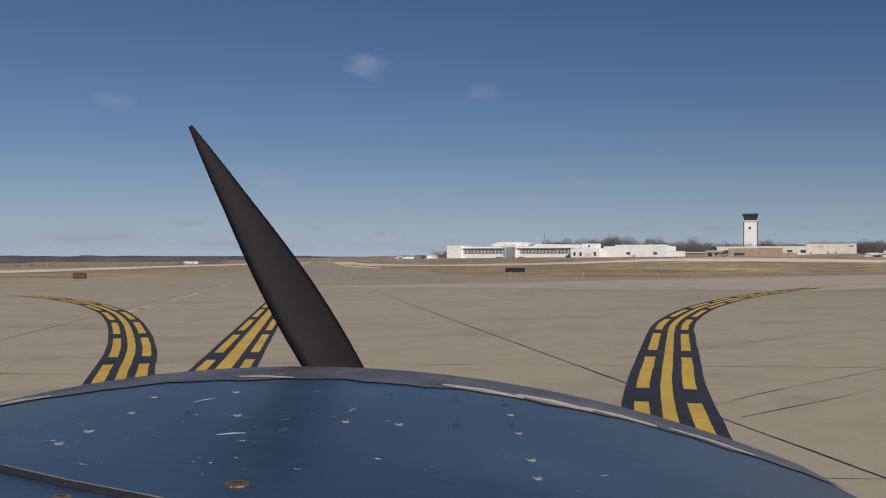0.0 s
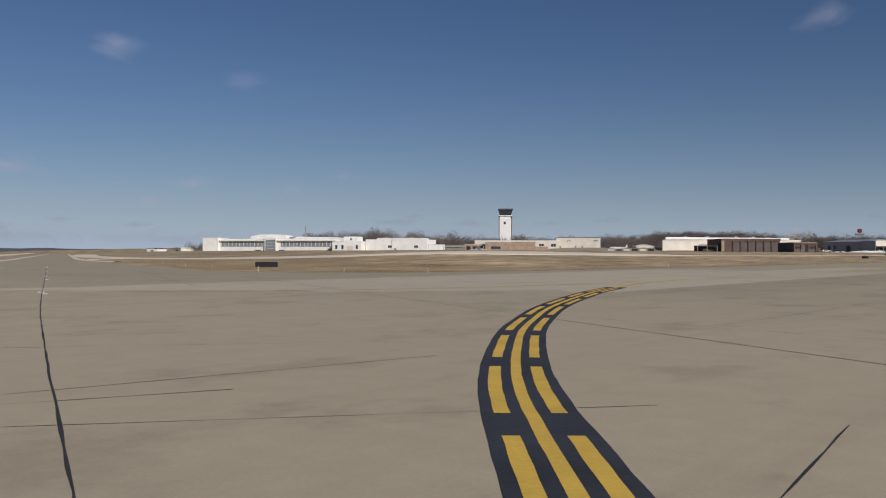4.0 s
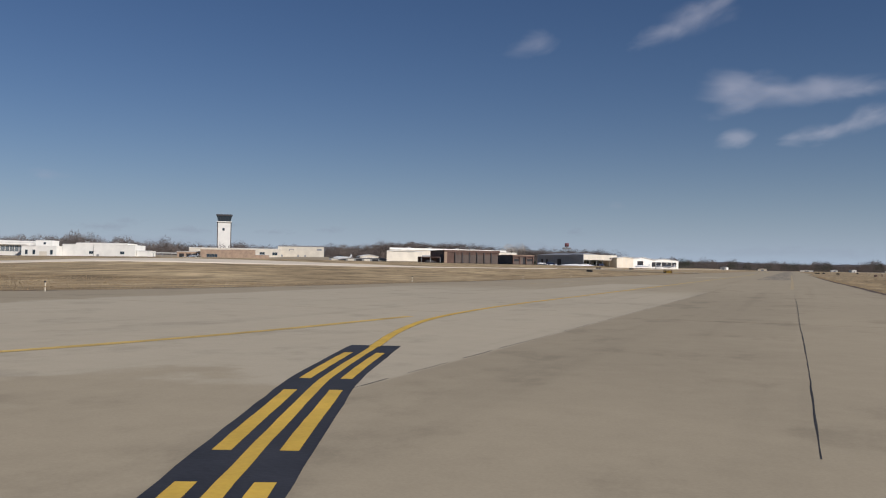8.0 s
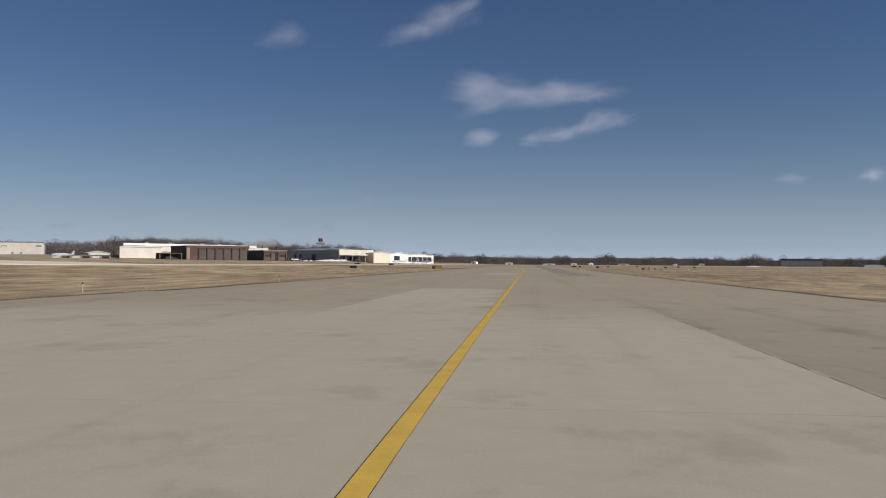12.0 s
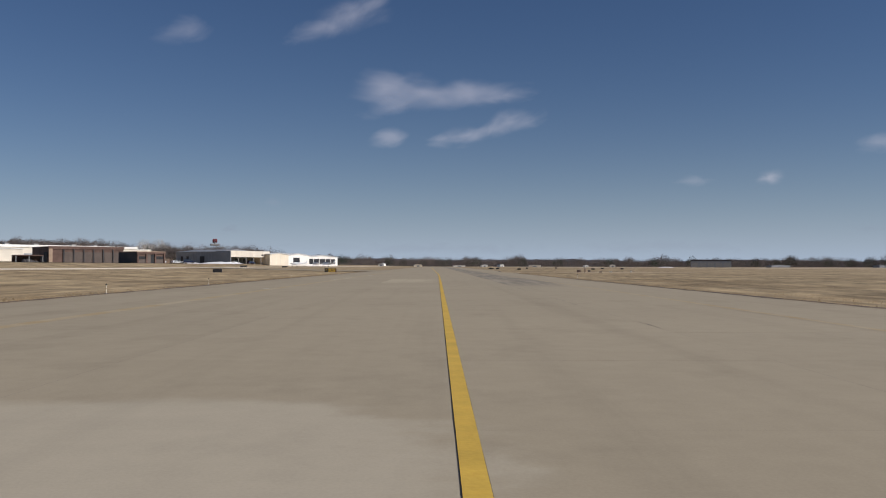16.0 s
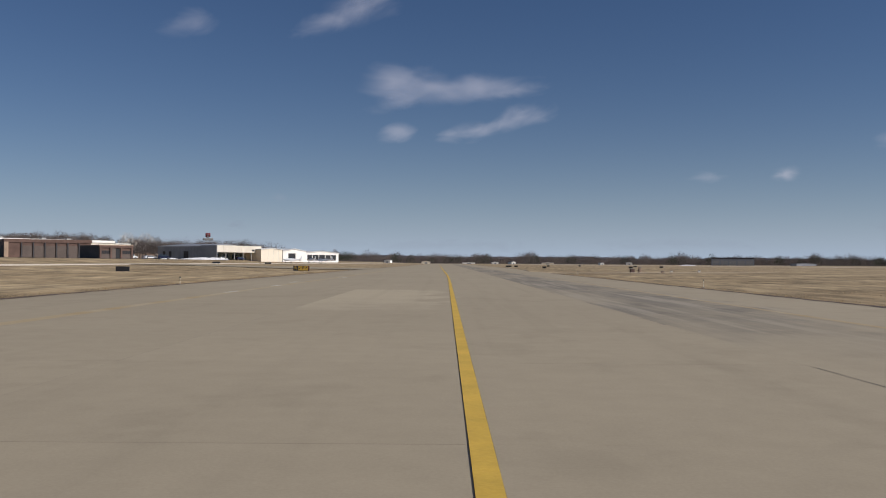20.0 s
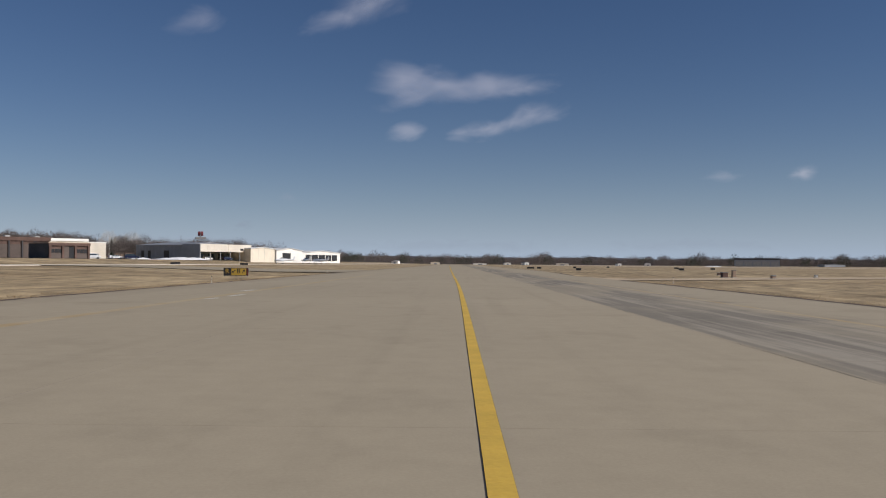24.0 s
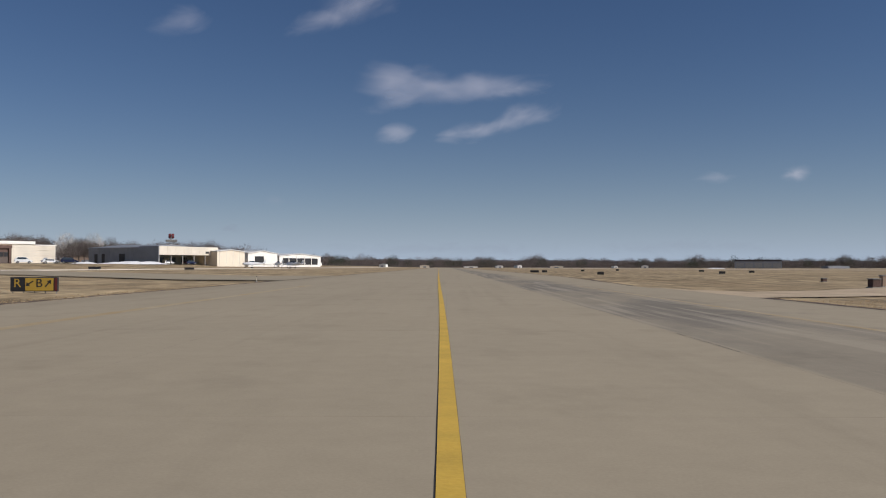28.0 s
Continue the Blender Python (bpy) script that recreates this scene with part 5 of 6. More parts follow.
tufts("grass", 40000, lambda u, v: (-17.9 - 34 * u ** 1.5, -12 + 260 * v), 1)
tufts("grass", 22000, lambda u, v: (15.9 + 30 * u ** 1.5, 18 + 228 * v), 2)
tufts("grass", 12000, lambda u, v: t1(60 + 90 * v, 15.2 + 32 * u ** 1.5), 3)


# ---- bare winter trees ----
def twig_tris(bm, base, height, spread, count, rnd, width=0.05, low=0.28, length=1.0):
    """Thin slanting twigs that fan out from the limbs."""
    for _ in range(count):
        a = rnd.uniform(0, 6.2832)
        r = spread * math.sqrt(rnd.random())
        k = 1 - (r / spread) ** 2 * 0.6
        p = base + Vector((math.cos(a) * r, math.sin(a) * r, height * (low + (1 - low) * k * rnd.random() ** 0.65)))
        d = Vector((math.cos(a) * 0.6 + rnd.uniform(-0.5, 0.5), math.sin(a) * 0.6 + rnd.uniform(-0.5, 0.5), rnd.uniform(0.3, 1.2))).normalized() * height * rnd.uniform(0.08, 0.2) * length
        n = d.cross(Vector((rnd.uniform(-1, 1), rnd.uniform(-1, 1), 0.2))).normalized() * width * height * 0.1
        bm.faces.new((bm.verts.new(p - n), bm.verts.new(p + n), bm.verts.new(p + d)))


def tree_proto(seed, height):
    rnd = random.Random(seed)
    t = new("tree")
    tagged(t, "tall bare deciduous tree with fine grey-brown twigs", "tree", "bare trees behind the hangars")
    part("trunk", tube([(0, 0, -0.3), (0.1, 0, height * 0.3), (0.0, 0.2, height * 0.6), (0.1, 0.1, height * 0.9)], [height * 0.028, height * 0.02, height * 0.012, height * 0.004], 7), BARK, t)
    crown = bmesh.new()
    for k in range(14):
        a, z = rnd.uniform(0, 6.28), height * rnd.uniform(0.25, 0.7)
        l = height * rnd.uniform(0.2, 0.36)
        p0, p1 = Vector((0, 0, z)), Vector((math.cos(a) * l, math.sin(a) * l, z + l * rnd.uniform(0.6, 1.3)))
        n = Vector((-math.sin(a), math.cos(a), 0)) * height * 0.006
        up = Vector((0, 0, height * 0.006))
        for o in (n, up):
            crown.faces.new((crown.verts.new(p0 - o), crown.verts.new(p0 + o), crown.verts.new(p1)))
    twig_tris(crown, Vector((0, 0, 0)), height, height * 0.36, 1500, rnd, 0.022)
    part("crown", crown, TWIG, t, "open crown of bare twigs")
    return t


rnd = random.Random(5)
protos = []
places = []
for k in range(46):      # behind the hangars, along the row of buildings
    u = rnd.uniform(0, 170)
    places.append((-268 + 0.68 * u + rnd.uniform(-17, 11), 572 + 1.24 * u + rnd.uniform(-7, 28), rnd.uniform(11, 16.5)))
for k in range(26):
    places.append((rnd.uniform(-178, -132), rnd.uniform(640, 765), rnd.uniform(11, 16)))
places.append((-218, 760, 18.5))
places.append((-205, 780, 14.5))
for k in range(14):
    places.append((rnd.uniform(-177, -150), rnd.uniform(562, 606), rnd.uniform(10, 13.5)))
for k, (x, y, h) in enumerate(places):
    h *= 0.88
    if k < 4:
        t = tree_proto(k, h)
        t.matrix_world = pose(x, y, terrain(x, y), 0, 0, rnd.uniform(0, 360))
        protos.append((t, h))
    else:
        src, h0 = protos[k % 4]
        copy_thing(src, pose(x, y, terrain(x, y), 0, 0, rnd.uniform(0, 360)) @ Matrix.Diagonal((h / h0, h / h0, h / h0, 1)))


def woods(name, spots, label, m=TWIG, dense=170):
    bm = bmesh.new()
    r = random.Random(len(spots))
    for x, y, h in spots:
        base = Vector((x, y, terrain(x, y)))
        n = Vector((0.06 * h * 0.4, 0, 0))
        bm.faces.new((bm.verts.new(base - n * 0.4), bm.verts.new(base + n * 0.4), bm.verts.new(base + Vector((0, 0, h * 0.7)))))
        for _ in range(7):      # a few limbs that carry the twigs
            a, q = r.uniform(0, 6.2832), r.uniform(0.25, 0.5)
            tip = base + Vector((math.cos(a) * h * 0.3, math.sin(a) * h * 0.3, h * r.uniform(0.75, 1.0)))
            foot = base + Vector((0, 0, h * q))
            bm.faces.new((bm.verts.new(foot - n * 0.16), bm.verts.new(foot + n * 0.16), bm.verts.new(tip)))
        twig_tris(bm, base, h, h * 0.5, int(dense * 2.2), r, 0.085, 0.0, 0.7)
    return tagged(part(name, bm, m), label, "trees", kind="stuff")


spots = []
for k in range(420):     # terminal's backdrop
    az = radians(rnd.uniform(24, 55))
    d = rnd.uniform(690, 860)
    bulk = 1.0 + 0.35 * noise.noise(Vector((az * 30, 2.0, 0)))
    spots.append((-d * math.sin(az), d * math.cos(az) - 30, (rnd.uniform(9, 13) + 1.5) * bulk * (0.62 if az > 0.83 else 1.08 if az > 0.66 else 0.8)))
woods("woods", spots, "belt of bare grey-brown trees behind the terminal", TWIG, 260)
spots = []
for k in range(1100):     # end of the taxiway and far right
    az = radians(rnd.uniform(-34, 12))
    d = rnd.uniform(1290, 1600)
    clump = noise.noise(Vector((az * 38, d * 0.002, 0))) + 0.5 * noise.noise(Vector((az * 110, d * 0.004, 7)))
    spots.append((-d * math.sin(az), d * math.cos(az) + 60, rnd.uniform(9, 14) + 9 * max(0.0, clump)))
woods("woods", spots, "far dark line of bare trees across the field", TWIG, 210)
spots = []
for k in range(430):     # in the hollow beyond the far strip
    az = radians(rnd.uniform(67, 90))
    d = rnd.uniform(520, 900)
    spots.append((29.75 - d * math.sin(az), -68 + d * math.cos(az), rnd.uniform(4.5, 7.0)))
woods("woods", spots, "low belt of dark bare trees in a hollow")
for az, d, w in ((74.6, 560, 13), (69.0, 640, 9), (81.0, 520, 16)):
    a = radians(az)
    x, y = 29.75 - d * math.sin(a), -68 + d * math.cos(a)
    t = thing("shed", pose(x, y, terrain(x, y), 0, 0, az), "far white flat shed among low trees", "shed")
    part("wall", boxes((-w / 2, w / 2, -4, 4, 4.2, 6.0)), WHITE_WALL, t)
    part("base", boxes((-w / 2, w / 2, -4, 4, -0.5, 4.19)), GREY_WALL, t)
spots = []
for k in range(200):
    az = radians(rnd.uniform(10, 26))
    d = rnd.uniform(860, 1080)
    spots.append((-d * math.sin(az), d * math.cos(az) + 50, rnd.uniform(12, 19)))
woods("woods", spots, "bare trees beyond the hangars")
spots = []
for k in range(60):
    az = radians(rnd.choice((rnd.uniform(-36, 8), rnd.uniform(12, 24))))
    d = rnd.uniform(1220, 1320)
    spots.append((-d * math.sin(az), d * math.cos(az) + 60, rnd.uniform(10, 17)))
woods("woods", spots, "scattered dark conifers among bare trees", FIR, 260)

spots = []
for k in range(200):
    u = rnd.uniform(0.05, 0.85)
    spots.append((-466 + 175 * u + rnd.uniform(-34, 34), 930 - 108 * u + rnd.uniform(-40, 40), rnd.uniform(13, 17) + 3.4 * math.sin(u * 3.1)))
woods("woods", spots, "dense rounded grove of bare trees behind the hangars", TWIG, 300)


for k, (x, y, h) in enumerate(((-196, 640, 15.5), (-203, 694, 17.0))):      # pale-barked trees between the hangars
    t = tree_proto(70 + k, h)
    t.matrix_world = pose(x, y, terrain(x, y), 0, 0, 40 * k)
    tagged(t, "tall pale-barked bare tree standing between hangars", "tree")
    for c in t.children:
        c.data.materials.clear()
        c.data.materials.append(PALE_BARK)


def conifer(x, y, h):
    r = random.Random(int(h * 10))
    t = thing("conifer", pose(x, y, terrain(x, y)), "dark green conifer among bare trees", "tree")
    part("trunk", tube([(0, 0, -0.2), (0, 0, h)], [h * 0.02, h * 0.004], 6), BARK, t)
    bm = bmesh.new()
    for k in range(520):
        q = r.random() ** 0.8
        z, a = h * (0.08 + 0.9 * q), r.uniform(0, 6.28)
        l = h * 0.2 * (1.05 - q) * r.uniform(0.6, 1.1) + 0.1
        d, n = Vector((math.cos(a) * l, math.sin(a) * l, -l * 0.35)), Vector((-math.sin(a), math.cos(a), 0)) * l * 0.22
        p = Vector((0, 0, z))
        bm.faces.new((bm.verts.new(p), bm.verts.new(p + d * 0.6 + n), bm.verts.new(p + d), bm.verts.new(p + d * 0.6 - n)))
    part("crown", bm, FIR, t, "dark drooping needle boughs")


for x, y, h in ((-190, 628, 12.0), (-173, 632, 12.6), (-212, 660, 11.2)):
    conifer(x, y, h)


def hills():
    """Low wooded ridges at the horizon."""
    bm = bmesh.new()
    for d, h, a0, a1 in ((1750, 9.5, -70, 24), (2500, 16, -70, 120), (3600, 33, -70, 120)):
        prev = None
        for k in range(260):
            az = radians(a0 + (a1 - a0) * k / 259)
            top = h * (1.0 - 0.42 * smooth(0.55, 0.95, az)) * (0.75 + 0.45 * noise.noise(Vector((az * 6, d, 0))) + 0.18 * noise.noise(Vector((az * 45, d, 3))) + 0.1 * noise.noise(Vector((az * 160, d, 5))))
            x, y = -d * math.sin(az), d * math.cos(az)
            row = [bm.verts.new((x * q, y * q, z)) for q, z in ((0.99, -14), (1.0, top * 0.8), (1.02, top), (1.2, top * 0.4))]
            if prev:
                for a in range(3):
                    bm.faces.new((prev[a], row[a], row[a + 1], prev[a + 1]))
            prev = row
    return bm


tagged(part("backdrop", hills(), HILL), "low dark wooded ridges along the horizon", "hills", kind="structure")


# ---- clouds: small far puffs, standing far behind everything ----
def cloud_mat():
    m = bpy.data.materials.new("cloud")
    m.use_nodes = True
    n, l = m.node_tree.nodes, m.node_tree.links
    n.remove(n["Principled BSDF"])
    co, info, add = n.new("ShaderNodeTexCoord"), n.new("ShaderNodeObjectInfo"), n.new("ShaderNodeVectorMath")
    l.new(co.outputs["Object"], add.inputs[0])
    sc = n.new("ShaderNodeVectorMath")
    sc.operation = "SCALE"
    sc.inputs[0].default_value = (9, 9, 9)
    l.new(info.outputs["Random"], sc.inputs["Scale"]), l.new(sc.outputs[0], add.inputs[1])
    ns = n.new("ShaderNodeTexNoise")
    ns.inputs["Scale"].default_value, ns.inputs["Detail"].default_value, ns.inputs["Roughness"].default_value = 0.8, 8.0, 0.5
    ns.inputs["Distortion"].default_value = 0.5
    drawn = n.new("ShaderNodeMapping")      # wisps drawn out along the wind
    drawn.inputs["Scale"].default_value = (0.5, 1.15, 1.0)
    l.new(add.outputs[0], drawn.inputs[0]), l.new(drawn.outputs[0], ns.inputs["Vector"])
    ln = n.new("ShaderNodeVectorMath")
    ln.operation = "LENGTH"
    cen = n.new("ShaderNodeVectorMath")
    cen.operation = "MULTIPLY_ADD"
    cen.inputs[1].default_value, cen.inputs[2].default_value = (2, 2, 0), (-1, -1, 0)
    l.new(co.outputs["Generated"], cen.inputs[0])
    l.new(cen.outputs[0], ln.inputs[0])
    fall = n.new("ShaderNodeMapRange")
    fall.inputs["From Min"].default_value, fall.inputs["From Max"].default_value = 0.0, 1.0
    fall.inputs["To Min"].default_value, fall.inputs["To Max"].default_value = 0.42, -0.35
    l.new(ln.outputs["Value"], fall.inputs["Value"])
    sm = n.new("ShaderNodeMath")
    l.new(ns.outputs["Fac"], sm.inputs[0]), l.new(fall.outputs[0], sm.inputs[1])
    al = n.new("ShaderNodeMapRange")
    al.inputs["From Min"].default_value, al.inputs["From Max"].default_value = 0.3, 1.16
    al.interpolation_type = "SMOOTHSTEP"
    al.inputs["To Max"].default_value = 0.45
    l.new(sm.outputs[0], al.inputs["Value"])
    tr, em, mx = n.new("ShaderNodeBsdfTransparent"), n.new("ShaderNodeEmission"), n.new("ShaderNodeMixShader")
    em.inputs[1].default_value = 1.0
    l.new(info.outputs["Color"], em.inputs[0])
    thin = n.new("ShaderNodeMath")
    thin.operation = "MULTIPLY"
    l.new(al.outputs[0], thin.inputs[0]), l.new(info.outputs["Alpha"], thin.inputs[1])
    l.new(thin.outputs[0], mx.inputs[0]), l.new(tr.outputs[0], mx.inputs[1]), l.new(em.outputs[0], mx.inputs[2])
    l.new(mx.outputs[0], n["Material Output"].inputs[0])
    return m


CLOUD = cloud_mat()
for az, el, w, h, tilt, thick in ((3.3, 10.95, 3.4, 1.25, 2, 1.0), (1.0, 10.85, 3.2, 0.95, -3, 0.9), (-2.0, 10.7, 4.6, 0.95, -2, 0.85), (-4.2, 10.6, 3.0, 0.55, 4, 0.7), (2.9, 9.9, 3.4, 0.6, 14, 0.5), (0.4, 10.15, 3.6, 0.6, 6, 0.4),
                                  (-4.6, 8.95, 3.6, 0.75, 17, 1.0), (-1.9, 8.15, 3.4, 0.6, 10, 0.9), (-0.2, 7.85, 2.2, 0.45, 4, 0.6), (3.2, 7.9, 2.1, 0.6, 8, 0.85),
                                  (5.3, 15.3, 4.6, 1.0, 22, 0.8), (7.6, 14.4, 3.6, 0.7, 16, 0.55), (4.0, 16.1, 2.4, 0.6, 28, 0.5), (15.2, 14.0, 2.0, 0.8, 14, 0.5), (16.3, 13.7, 2.2, 0.6, 10, 0.25),
                                  (-20.0, 5.3, 1.4, 0.55, 5, 1.5), (-15.7, 5.15, 1.8, 0.35, 3, 0.5), (-25.9, 7.0, 2.6, 0.6, 0, 0.6), (-25.5, 2.2, 2.4, 0.35, 0, 0.4),
                                  (59.1, 12.4, 2.8, 0.85, -6, 0.7), (64.9, 5.05, 4.2, 0.6, -4, 1.0), (69.0, 5.05, 1.8, 0.5, 0, 0.5), (54.7, 4.3, 2.2, 0.5, 0, 0.75), (57.1, 3.3, 1.7, 0.4, 3, 0.8), (48.3, 4.1, 2.0, 0.6, 0, 0.5), (45.2, 4.9, 2.0, 0.4, 0, 0.4),
                                  (74.5, 9.5, 2.4, 0.6, 0, 0.3), (51.5, 10.6, 2.4, 0.7, 0, 0.25), (66.0, 1.55, 2.4, 0.3, 0, 0.9), (62.1, 2.0, 1.8, 0.25, 0, 0.9), (70.5, 2.2, 3.0, 0.35, 0, 0.8), (58.0, 1.7, 2.0, 0.25, 0, 0.6),
                                  (42.0, 2.0, 2.8, 0.3, -2, 0.9), (37.0, 1.9, 2.4, 0.3, 0, 0.8), (40.6, 2.35, 1.8, 0.25, 0, 0.6), (31.8, 1.9, 2.2, 0.22, 0, 0.8), (28.4, 2.1, 1.8, 0.3, 0, 0.7), (34.6, 2.3, 1.6, 0.25, 0, 0.5), (12.7, 2.2, 1.4, 0.3, 0, 0.8),
                                  (76.0, 1.2, 12.0, 0.9, 0, 0.7), (66.0, 1.0, 12.0, 0.8, 0, 0.7), (56.0, 0.9, 10.0, 0.6, 0, 0.55), (40.0, 1.2, 12.0, 0.4, 0, 0.4), (0.0, 1.1, 12.0, 0.4, 0, 0.4), (-14.0, 1.2, 10.0, 0.4, 0, 0.35), (15.0, 1.2, 10.0, 0.4, 0, 0.35),
                                  (10.2, 3.9, 1.0, 0.3, 0, 0.2)):
    d = 3300.0
    a, e = radians(az), radians(el)
    p = Vector((-math.sin(a) * math.cos(e), math.cos(a) * math.cos(e), math.sin(e))) * d
    bm = bmesh.new()
    sx, sy = d * radians(w) / 2 * 1.75, d * radians(h) / 2 * 2.8
    bmesh.ops.create_grid(bm, x_segments=2, y_segments=2, size=1)
    bmesh.ops.scale(bm, vec=(sx / sy, 1, 1), verts=bm.verts)
    ob = part("cloud", bm, CLOUD)
    ob.matrix_world = look(p, (0, 0, 0), -tilt) @ Matrix.Diagonal((sy, sy, 1, 1))
    ob.color = (0.27, 0.255, 0.265, thick) if el < 2.6 else (0.66, 0.58, 0.515, thick) if el > 5.1 else (0.52, 0.43, 0.40, thick)      # low thin ones are greyer
    tagged(ob, "small soft white cloud in a blue sky", "cloud", kind="structure")


# ---- the aircraft's nose, as it stands at the start ----
NOSE = pose(29.75, -67.95, 0, 0, 0, 53.43)      # local y ahead, x right, at the eye's plan point
plane = thing("aircraft_nose", NOSE, "dark blue riveted aircraft cowling with a black propeller", "aircraft")


def cowl_z(x, d):
    return EYE - (0.19 + 0.025 * (d - 0.55) / 1.35 + 0.2 * (x + 0.28) ** 2)


def cowling():
    bm = bmesh.new()
    g = []
    nx, nd = 56, 26
    for i in range(nx + 1):
        x = -1.45 + 2.3 * i / nx
        row = []
        for j in range(nd + 1):
            d = 0.55 + 1.35 * j / nd
            edge = abs(x + 0.28)
            z = cowl_z(x, d) - 0.9 * max(0.0, edge - 0.98) ** 1.3
            z -= 0.10 * max(0.0, (d - 1.78) / 0.12) ** 2
            z += 0.0003 * noise.noise(Vector((x * 6, d * 6, 0)))
            row.append(bm.verts.new((x, d, z)))
        g.append(row)
    for i in range(nx):
        for j in range(nd):
            f = bm.faces.new((g[i][j], g[i + 1][j], g[i + 1][j + 1], g[i][j + 1]))
            f.smooth = True
    rim = [g[i][0] for i in range(nx + 1)] + g[nx][1:] + [g[i][nd] for i in range(nx - 1, -1, -1)] + g[0][nd - 1:0:-1]
    low = [bm.verts.new((v.co.x * 0.9 - 0.03, 0.6 + (v.co.y - 0.6) * 0.94, 0.72)) for v in rim]
    for k in range(len(rim)):
        bm.faces.new((rim[k], low[k], low[(k + 1) % len(rim)], rim[(k + 1) % len(rim)]))
    bm.faces.new(low)
    bmesh.ops.recalc_face_normals(bm, faces=bm.faces)
    return bm


cowl = part("cowling", cowling(), BLUE_PAINT, plane)
rv = random.Random(3)


def fastener(x, d, r, m, label=""):
    """A dimpled screw: a shallow bright ring with a sunken dark head."""
    z = cowl_z(x, d)
    ring = part("screw", tube([(x, d, z - 0.003), (x, d, z + 0.0012), (x, d, z + 0.002), (x, d, z + 0.0014)], [r, r, r * 0.8, r * 0.45], 12), m, cowl, label)
    part("screw_slot", boxes((x - r * 0.4, x + r * 0.4, d - r * 0.16, d + r * 0.16, z, z + 0.0024)), TYRE, ring)


for x, d in ((-0.416, 1.21), (-0.336, 1.2), (-0.265, 1.167), (-0.197, 1.148), (-0.124, 1.147), (-0.057, 1.157), (-0.418, 1.07), (-0.42, 0.992), (0.019, 1.197), (0.097, 1.25), (0.099, 1.2),
             (0.099, 1.027), (0.096, 0.931), (0.1, 1.36), (0.1, 1.46), (-0.2, 1.42), (-0.08, 1.43), (0.02, 1.45), (-0.32, 1.4), (-0.44, 1.38)):
    fastener(x, d, rv.uniform(0.005, 0.0065), STEEL if rv.random() < 0.6 else BLUE_PAINT)
fastener(-0.18, 0.791, 0.0115, BRASS, "large brass fastener")
fastener(-0.309, 0.735, 0.008, BRASS, "brass fastener below the seam")
for k in range(120):          # chips and scratches, thickest towards the front corner
    x, d = rv.uniform(-0.95, 0.45), rv.uniform(0.78, 1.62)
    if rv.random() < 0.5:
        x, d = rv.uniform(-0.55, -0.12), rv.uniform(0.8, 1.2)
    l, a = rv.uniform(0.002, 0.009), rv.uniform(-0.5, 0.5)
    w = rv.uniform(0.0007, 0.0018)
    z = cowl_z(x, d) + 0.0014
    bm = bmesh.new()
    bm.faces.new([bm.verts.new((x + px * l, d + py * w + px * l * a, z)) for px, py in ((-0.5, -0.6), (0.0, -1.1), (0.4, -1), (0.6, 0.5), (0.1, 0.7), (-0.3, 1))])
    part("paint_chip", bm, WHITE_PAINT if rv.random() < 0.15 else SCUFF, cowl, "pale chip in the paint")
for x, d, l, a in ((-0.24, 1.028, 0.03, 0.35), (-0.344, 1.31, 0.022, 1.6), (-0.124, 1.244, 0.006, 5.0)):
    z = cowl_z(x, d) + 0.0012
    part("scratch", tube([(x - l / 2, d - l * a / 2, z), (x, d, z + 0.0006), (x + l / 2, d + l * a / 2, z)], [0.0004, 0.0011, 0.0004], 5), SCUFF, cowl, "pale scratch in the paint")
seam = [(-0.7, 1.03), (-0.56, 0.95), (-0.418, 0.856), (-0.321, 0.776), (-0.24, 0.725), (-0.1, 0.65)]
part("edge_seal", tube([(x, d, cowl_z(x, d) + 0.001) for x, d in seam], [0.0045] * len(seam), 8), TYRE, plane, "black rubber seal")
part("seam_edge", tube([(x + 0.004, d + 0.008, cowl_z(x, d) + 0.002) for x, d in seam], [0.0012] * len(seam), 6), STEEL, plane, "thin bright edge of the seam")
for s, ln, w in ((-0.36, 0.1, 0.002), (0.0, 0.14, 0.0035), (0.13, 0.13, 0.004), (0.25, 0.12, 0.003), (0.4, 0.14, 0.002), (-0.8, 0.12, 0.002)):
    part("lip_strip", tube([(s, 1.60, cowl_z(s, 1.60) + 0.004), (s + ln / 2, 1.585, cowl_z(s + ln / 2, 1.585) + 0.0045), (s + ln, 1.57, cowl_z(s + ln, 1.57) + 0.004)], [w * 0.5, w, w * 0.6], 6), PALE, cowl, "bare bright wear mark on the lip")
bm = bmesh.new()
prev = None
for k in range(57):
    x = -1.25 + 1.95 * k / 56
    row = []
    for d in (1.57 + 0.012 * math.sin(x * 23) + 0.01 * math.sin(x * 61), 1.64, 1.70, 1.75, 1.785):
        row.append(bm.verts.new((x, d + 0.002, cowl_z(x, d) - 0.9 * max(0.0, abs(x + 0.28) - 0.98) ** 1.3 - 0.10 * max(0.0, (d - 1.78) / 0.12) ** 2 + 0.0018)))
    if prev:
        for a in range(4):
            bm.faces.new((prev[a], row[a], row[a + 1], prev[a + 1]))
    prev = row
part("lip_band", bm, WORN_LIP, cowl, "worn greyish leading edge")
HUB = Vector((-0.05, 2.02, EYE - 0.56))
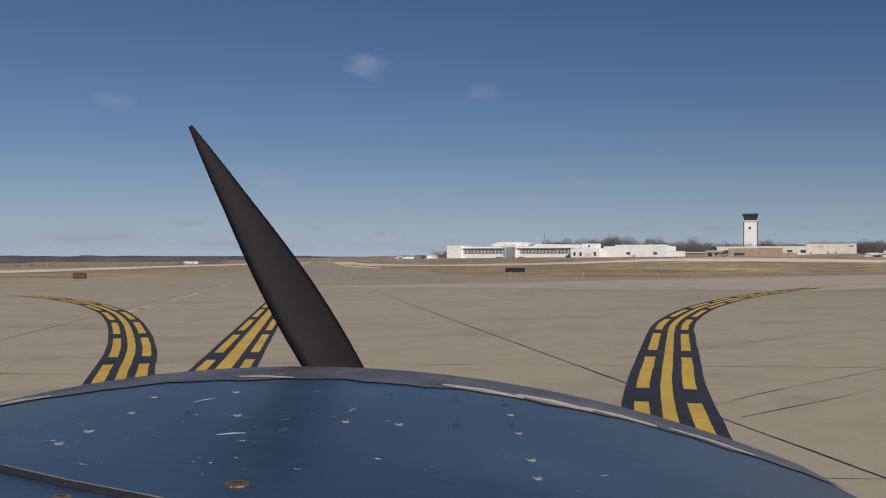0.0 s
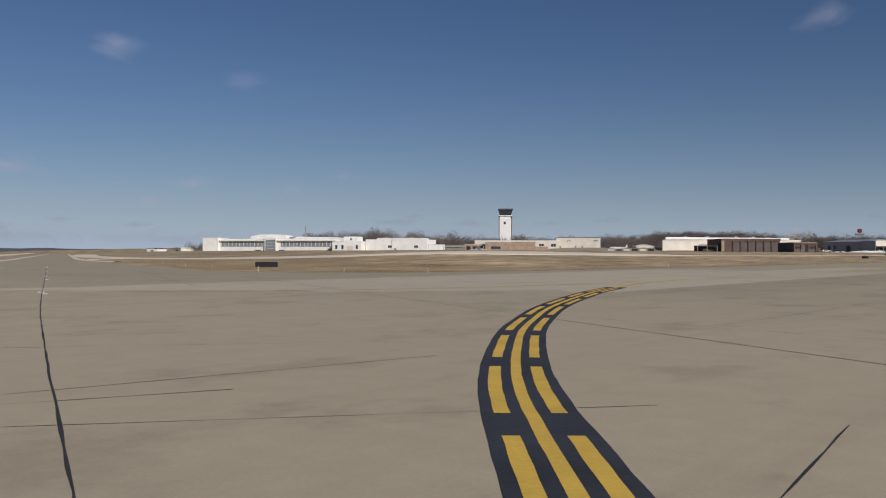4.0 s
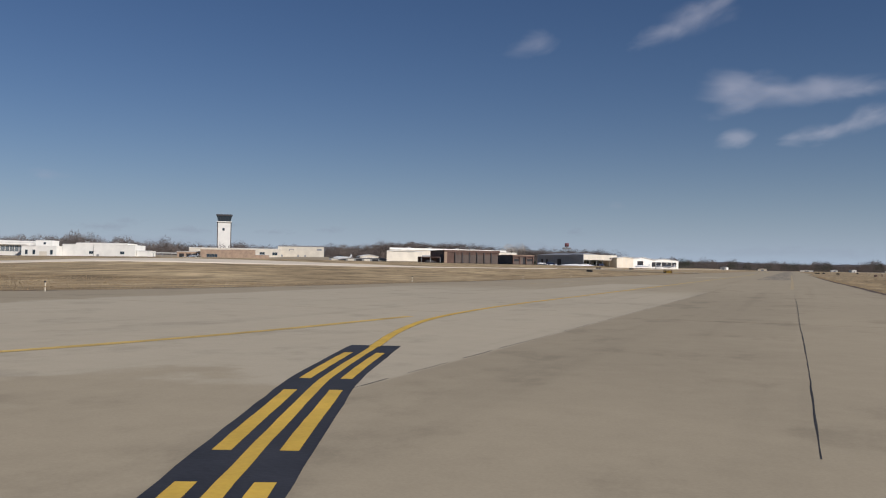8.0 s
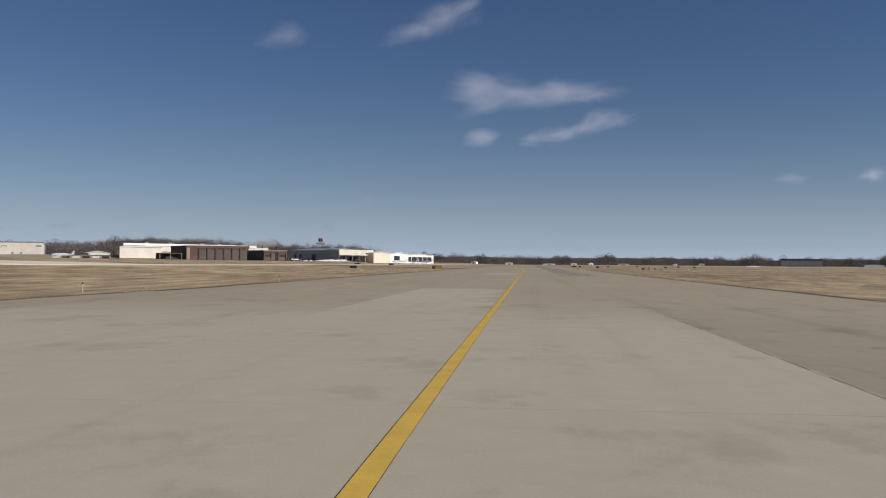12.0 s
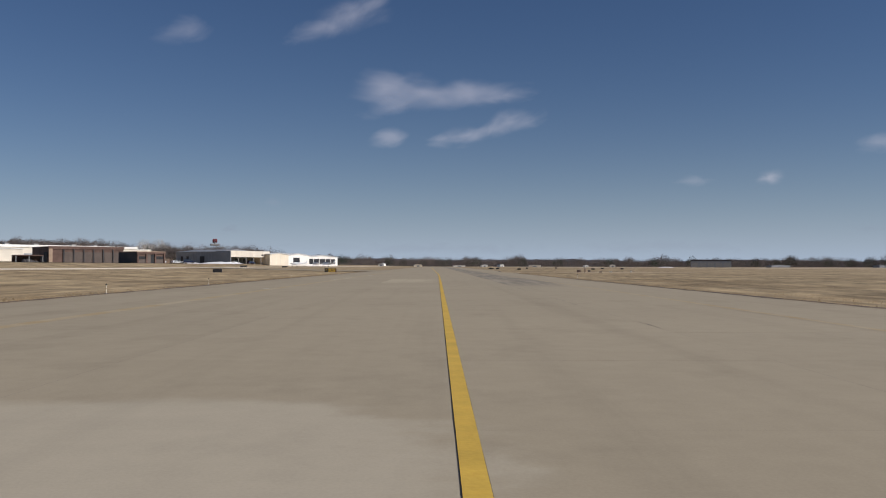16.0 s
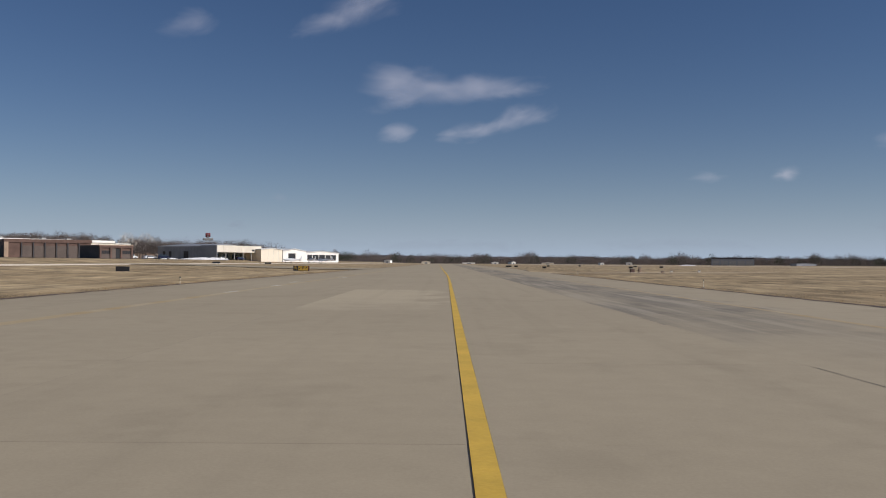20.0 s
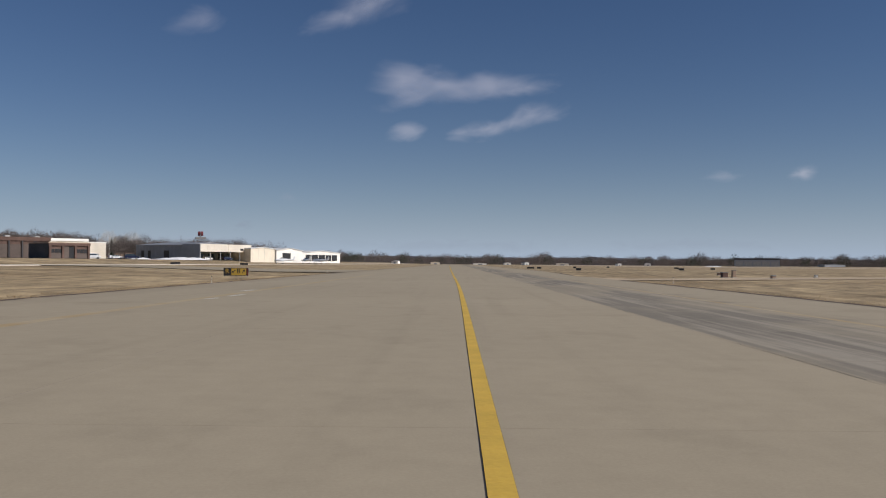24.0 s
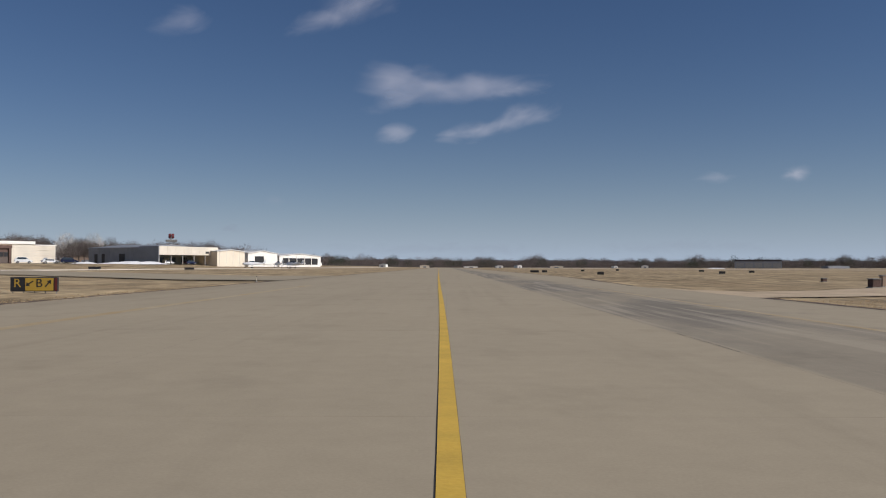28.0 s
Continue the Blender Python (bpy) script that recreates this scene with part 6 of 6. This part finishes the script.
spin = part("spinner", tube([HUB + Vector((0, -0.1, 0)), HUB + Vector((0, 0.05, 0)), HUB + Vector((0, 0.2, 0)), HUB + Vector((0, 0.3, 0))], [0.16, 0.155, 0.09, 0.02], 20), STEEL, plane)
for sgn in (1, -1):
    bm = bmesh.new()
    rows = []
    for k in range(15):
        q = k / 14
        r = 0.1 + 0.9 * q
        chord = (0.05 + 0.03 * math.sin(min(1.0, q * 1.3) * 2.4)) * (1 - 0.93 * q ** 2.2)
        tw = radians(52 - 34 * q)
        c = HUB + Vector((-sgn * r * 0.515, 0, sgn * r * 0.857))
        up = Vector((0.857, 0, 0.515))
        ring = []
        for m in range(8):
            th = 6.2832 * m / 8
            u, v = chord * math.cos(th), 0.012 * math.sin(th) * (1.5 - q)
            ring.append(bm.verts.new(c + up * (u * math.cos(tw) - v * math.sin(tw)) + Vector((0, 1, 0)) * (u * math.sin(tw) + v * math.cos(tw))))
        rows.append(ring)
    for a, b in zip(rows, rows[1:]):
        for m in range(8):
            f = bm.faces.new((a[m], a[(m + 1) % 8], b[(m + 1) % 8], b[m]))
            f.smooth = True
    bm.faces.new(rows[0][::-1]), bm.faces.new(rows[-1])
    part("propeller_blade", bm, BLADE, plane)
leg = part("nose_leg", tube([(-0.05, 1.4, 0.8), (-0.05, 1.45, 0.25)], [0.045, 0.04], 10), STEEL, plane)
part("nose_wheel", tube([(-0.14, 1.45, 0.245), (-0.11, 1.45, 0.245), (0.01, 1.45, 0.245), (0.04, 1.45, 0.245)], [0.13, 0.185, 0.185, 0.13], 20), TYRE, leg)

# ---- slabs of the straight taxiway, last ----
rs = random.Random(11)
whole_slab, edge_slab = slab_mesh(5.162, 6.094), slab_mesh(1.62, 6.094)
whole_slab.materials.append(SLAB), edge_slab.materials.append(SLAB)
for j in range(38):
    y = -8.75 + 6.1 * j
    for x, me in [(-12.95 + 5.17 * i, whole_slab) for i in range(6)] + [(-16.35, edge_slab)]:
        ob = new("slab", me)
        ob.parent = bed
        ob.location = (x, y, TOP - 0.011 + rs.uniform(-0.0006, 0.0006))
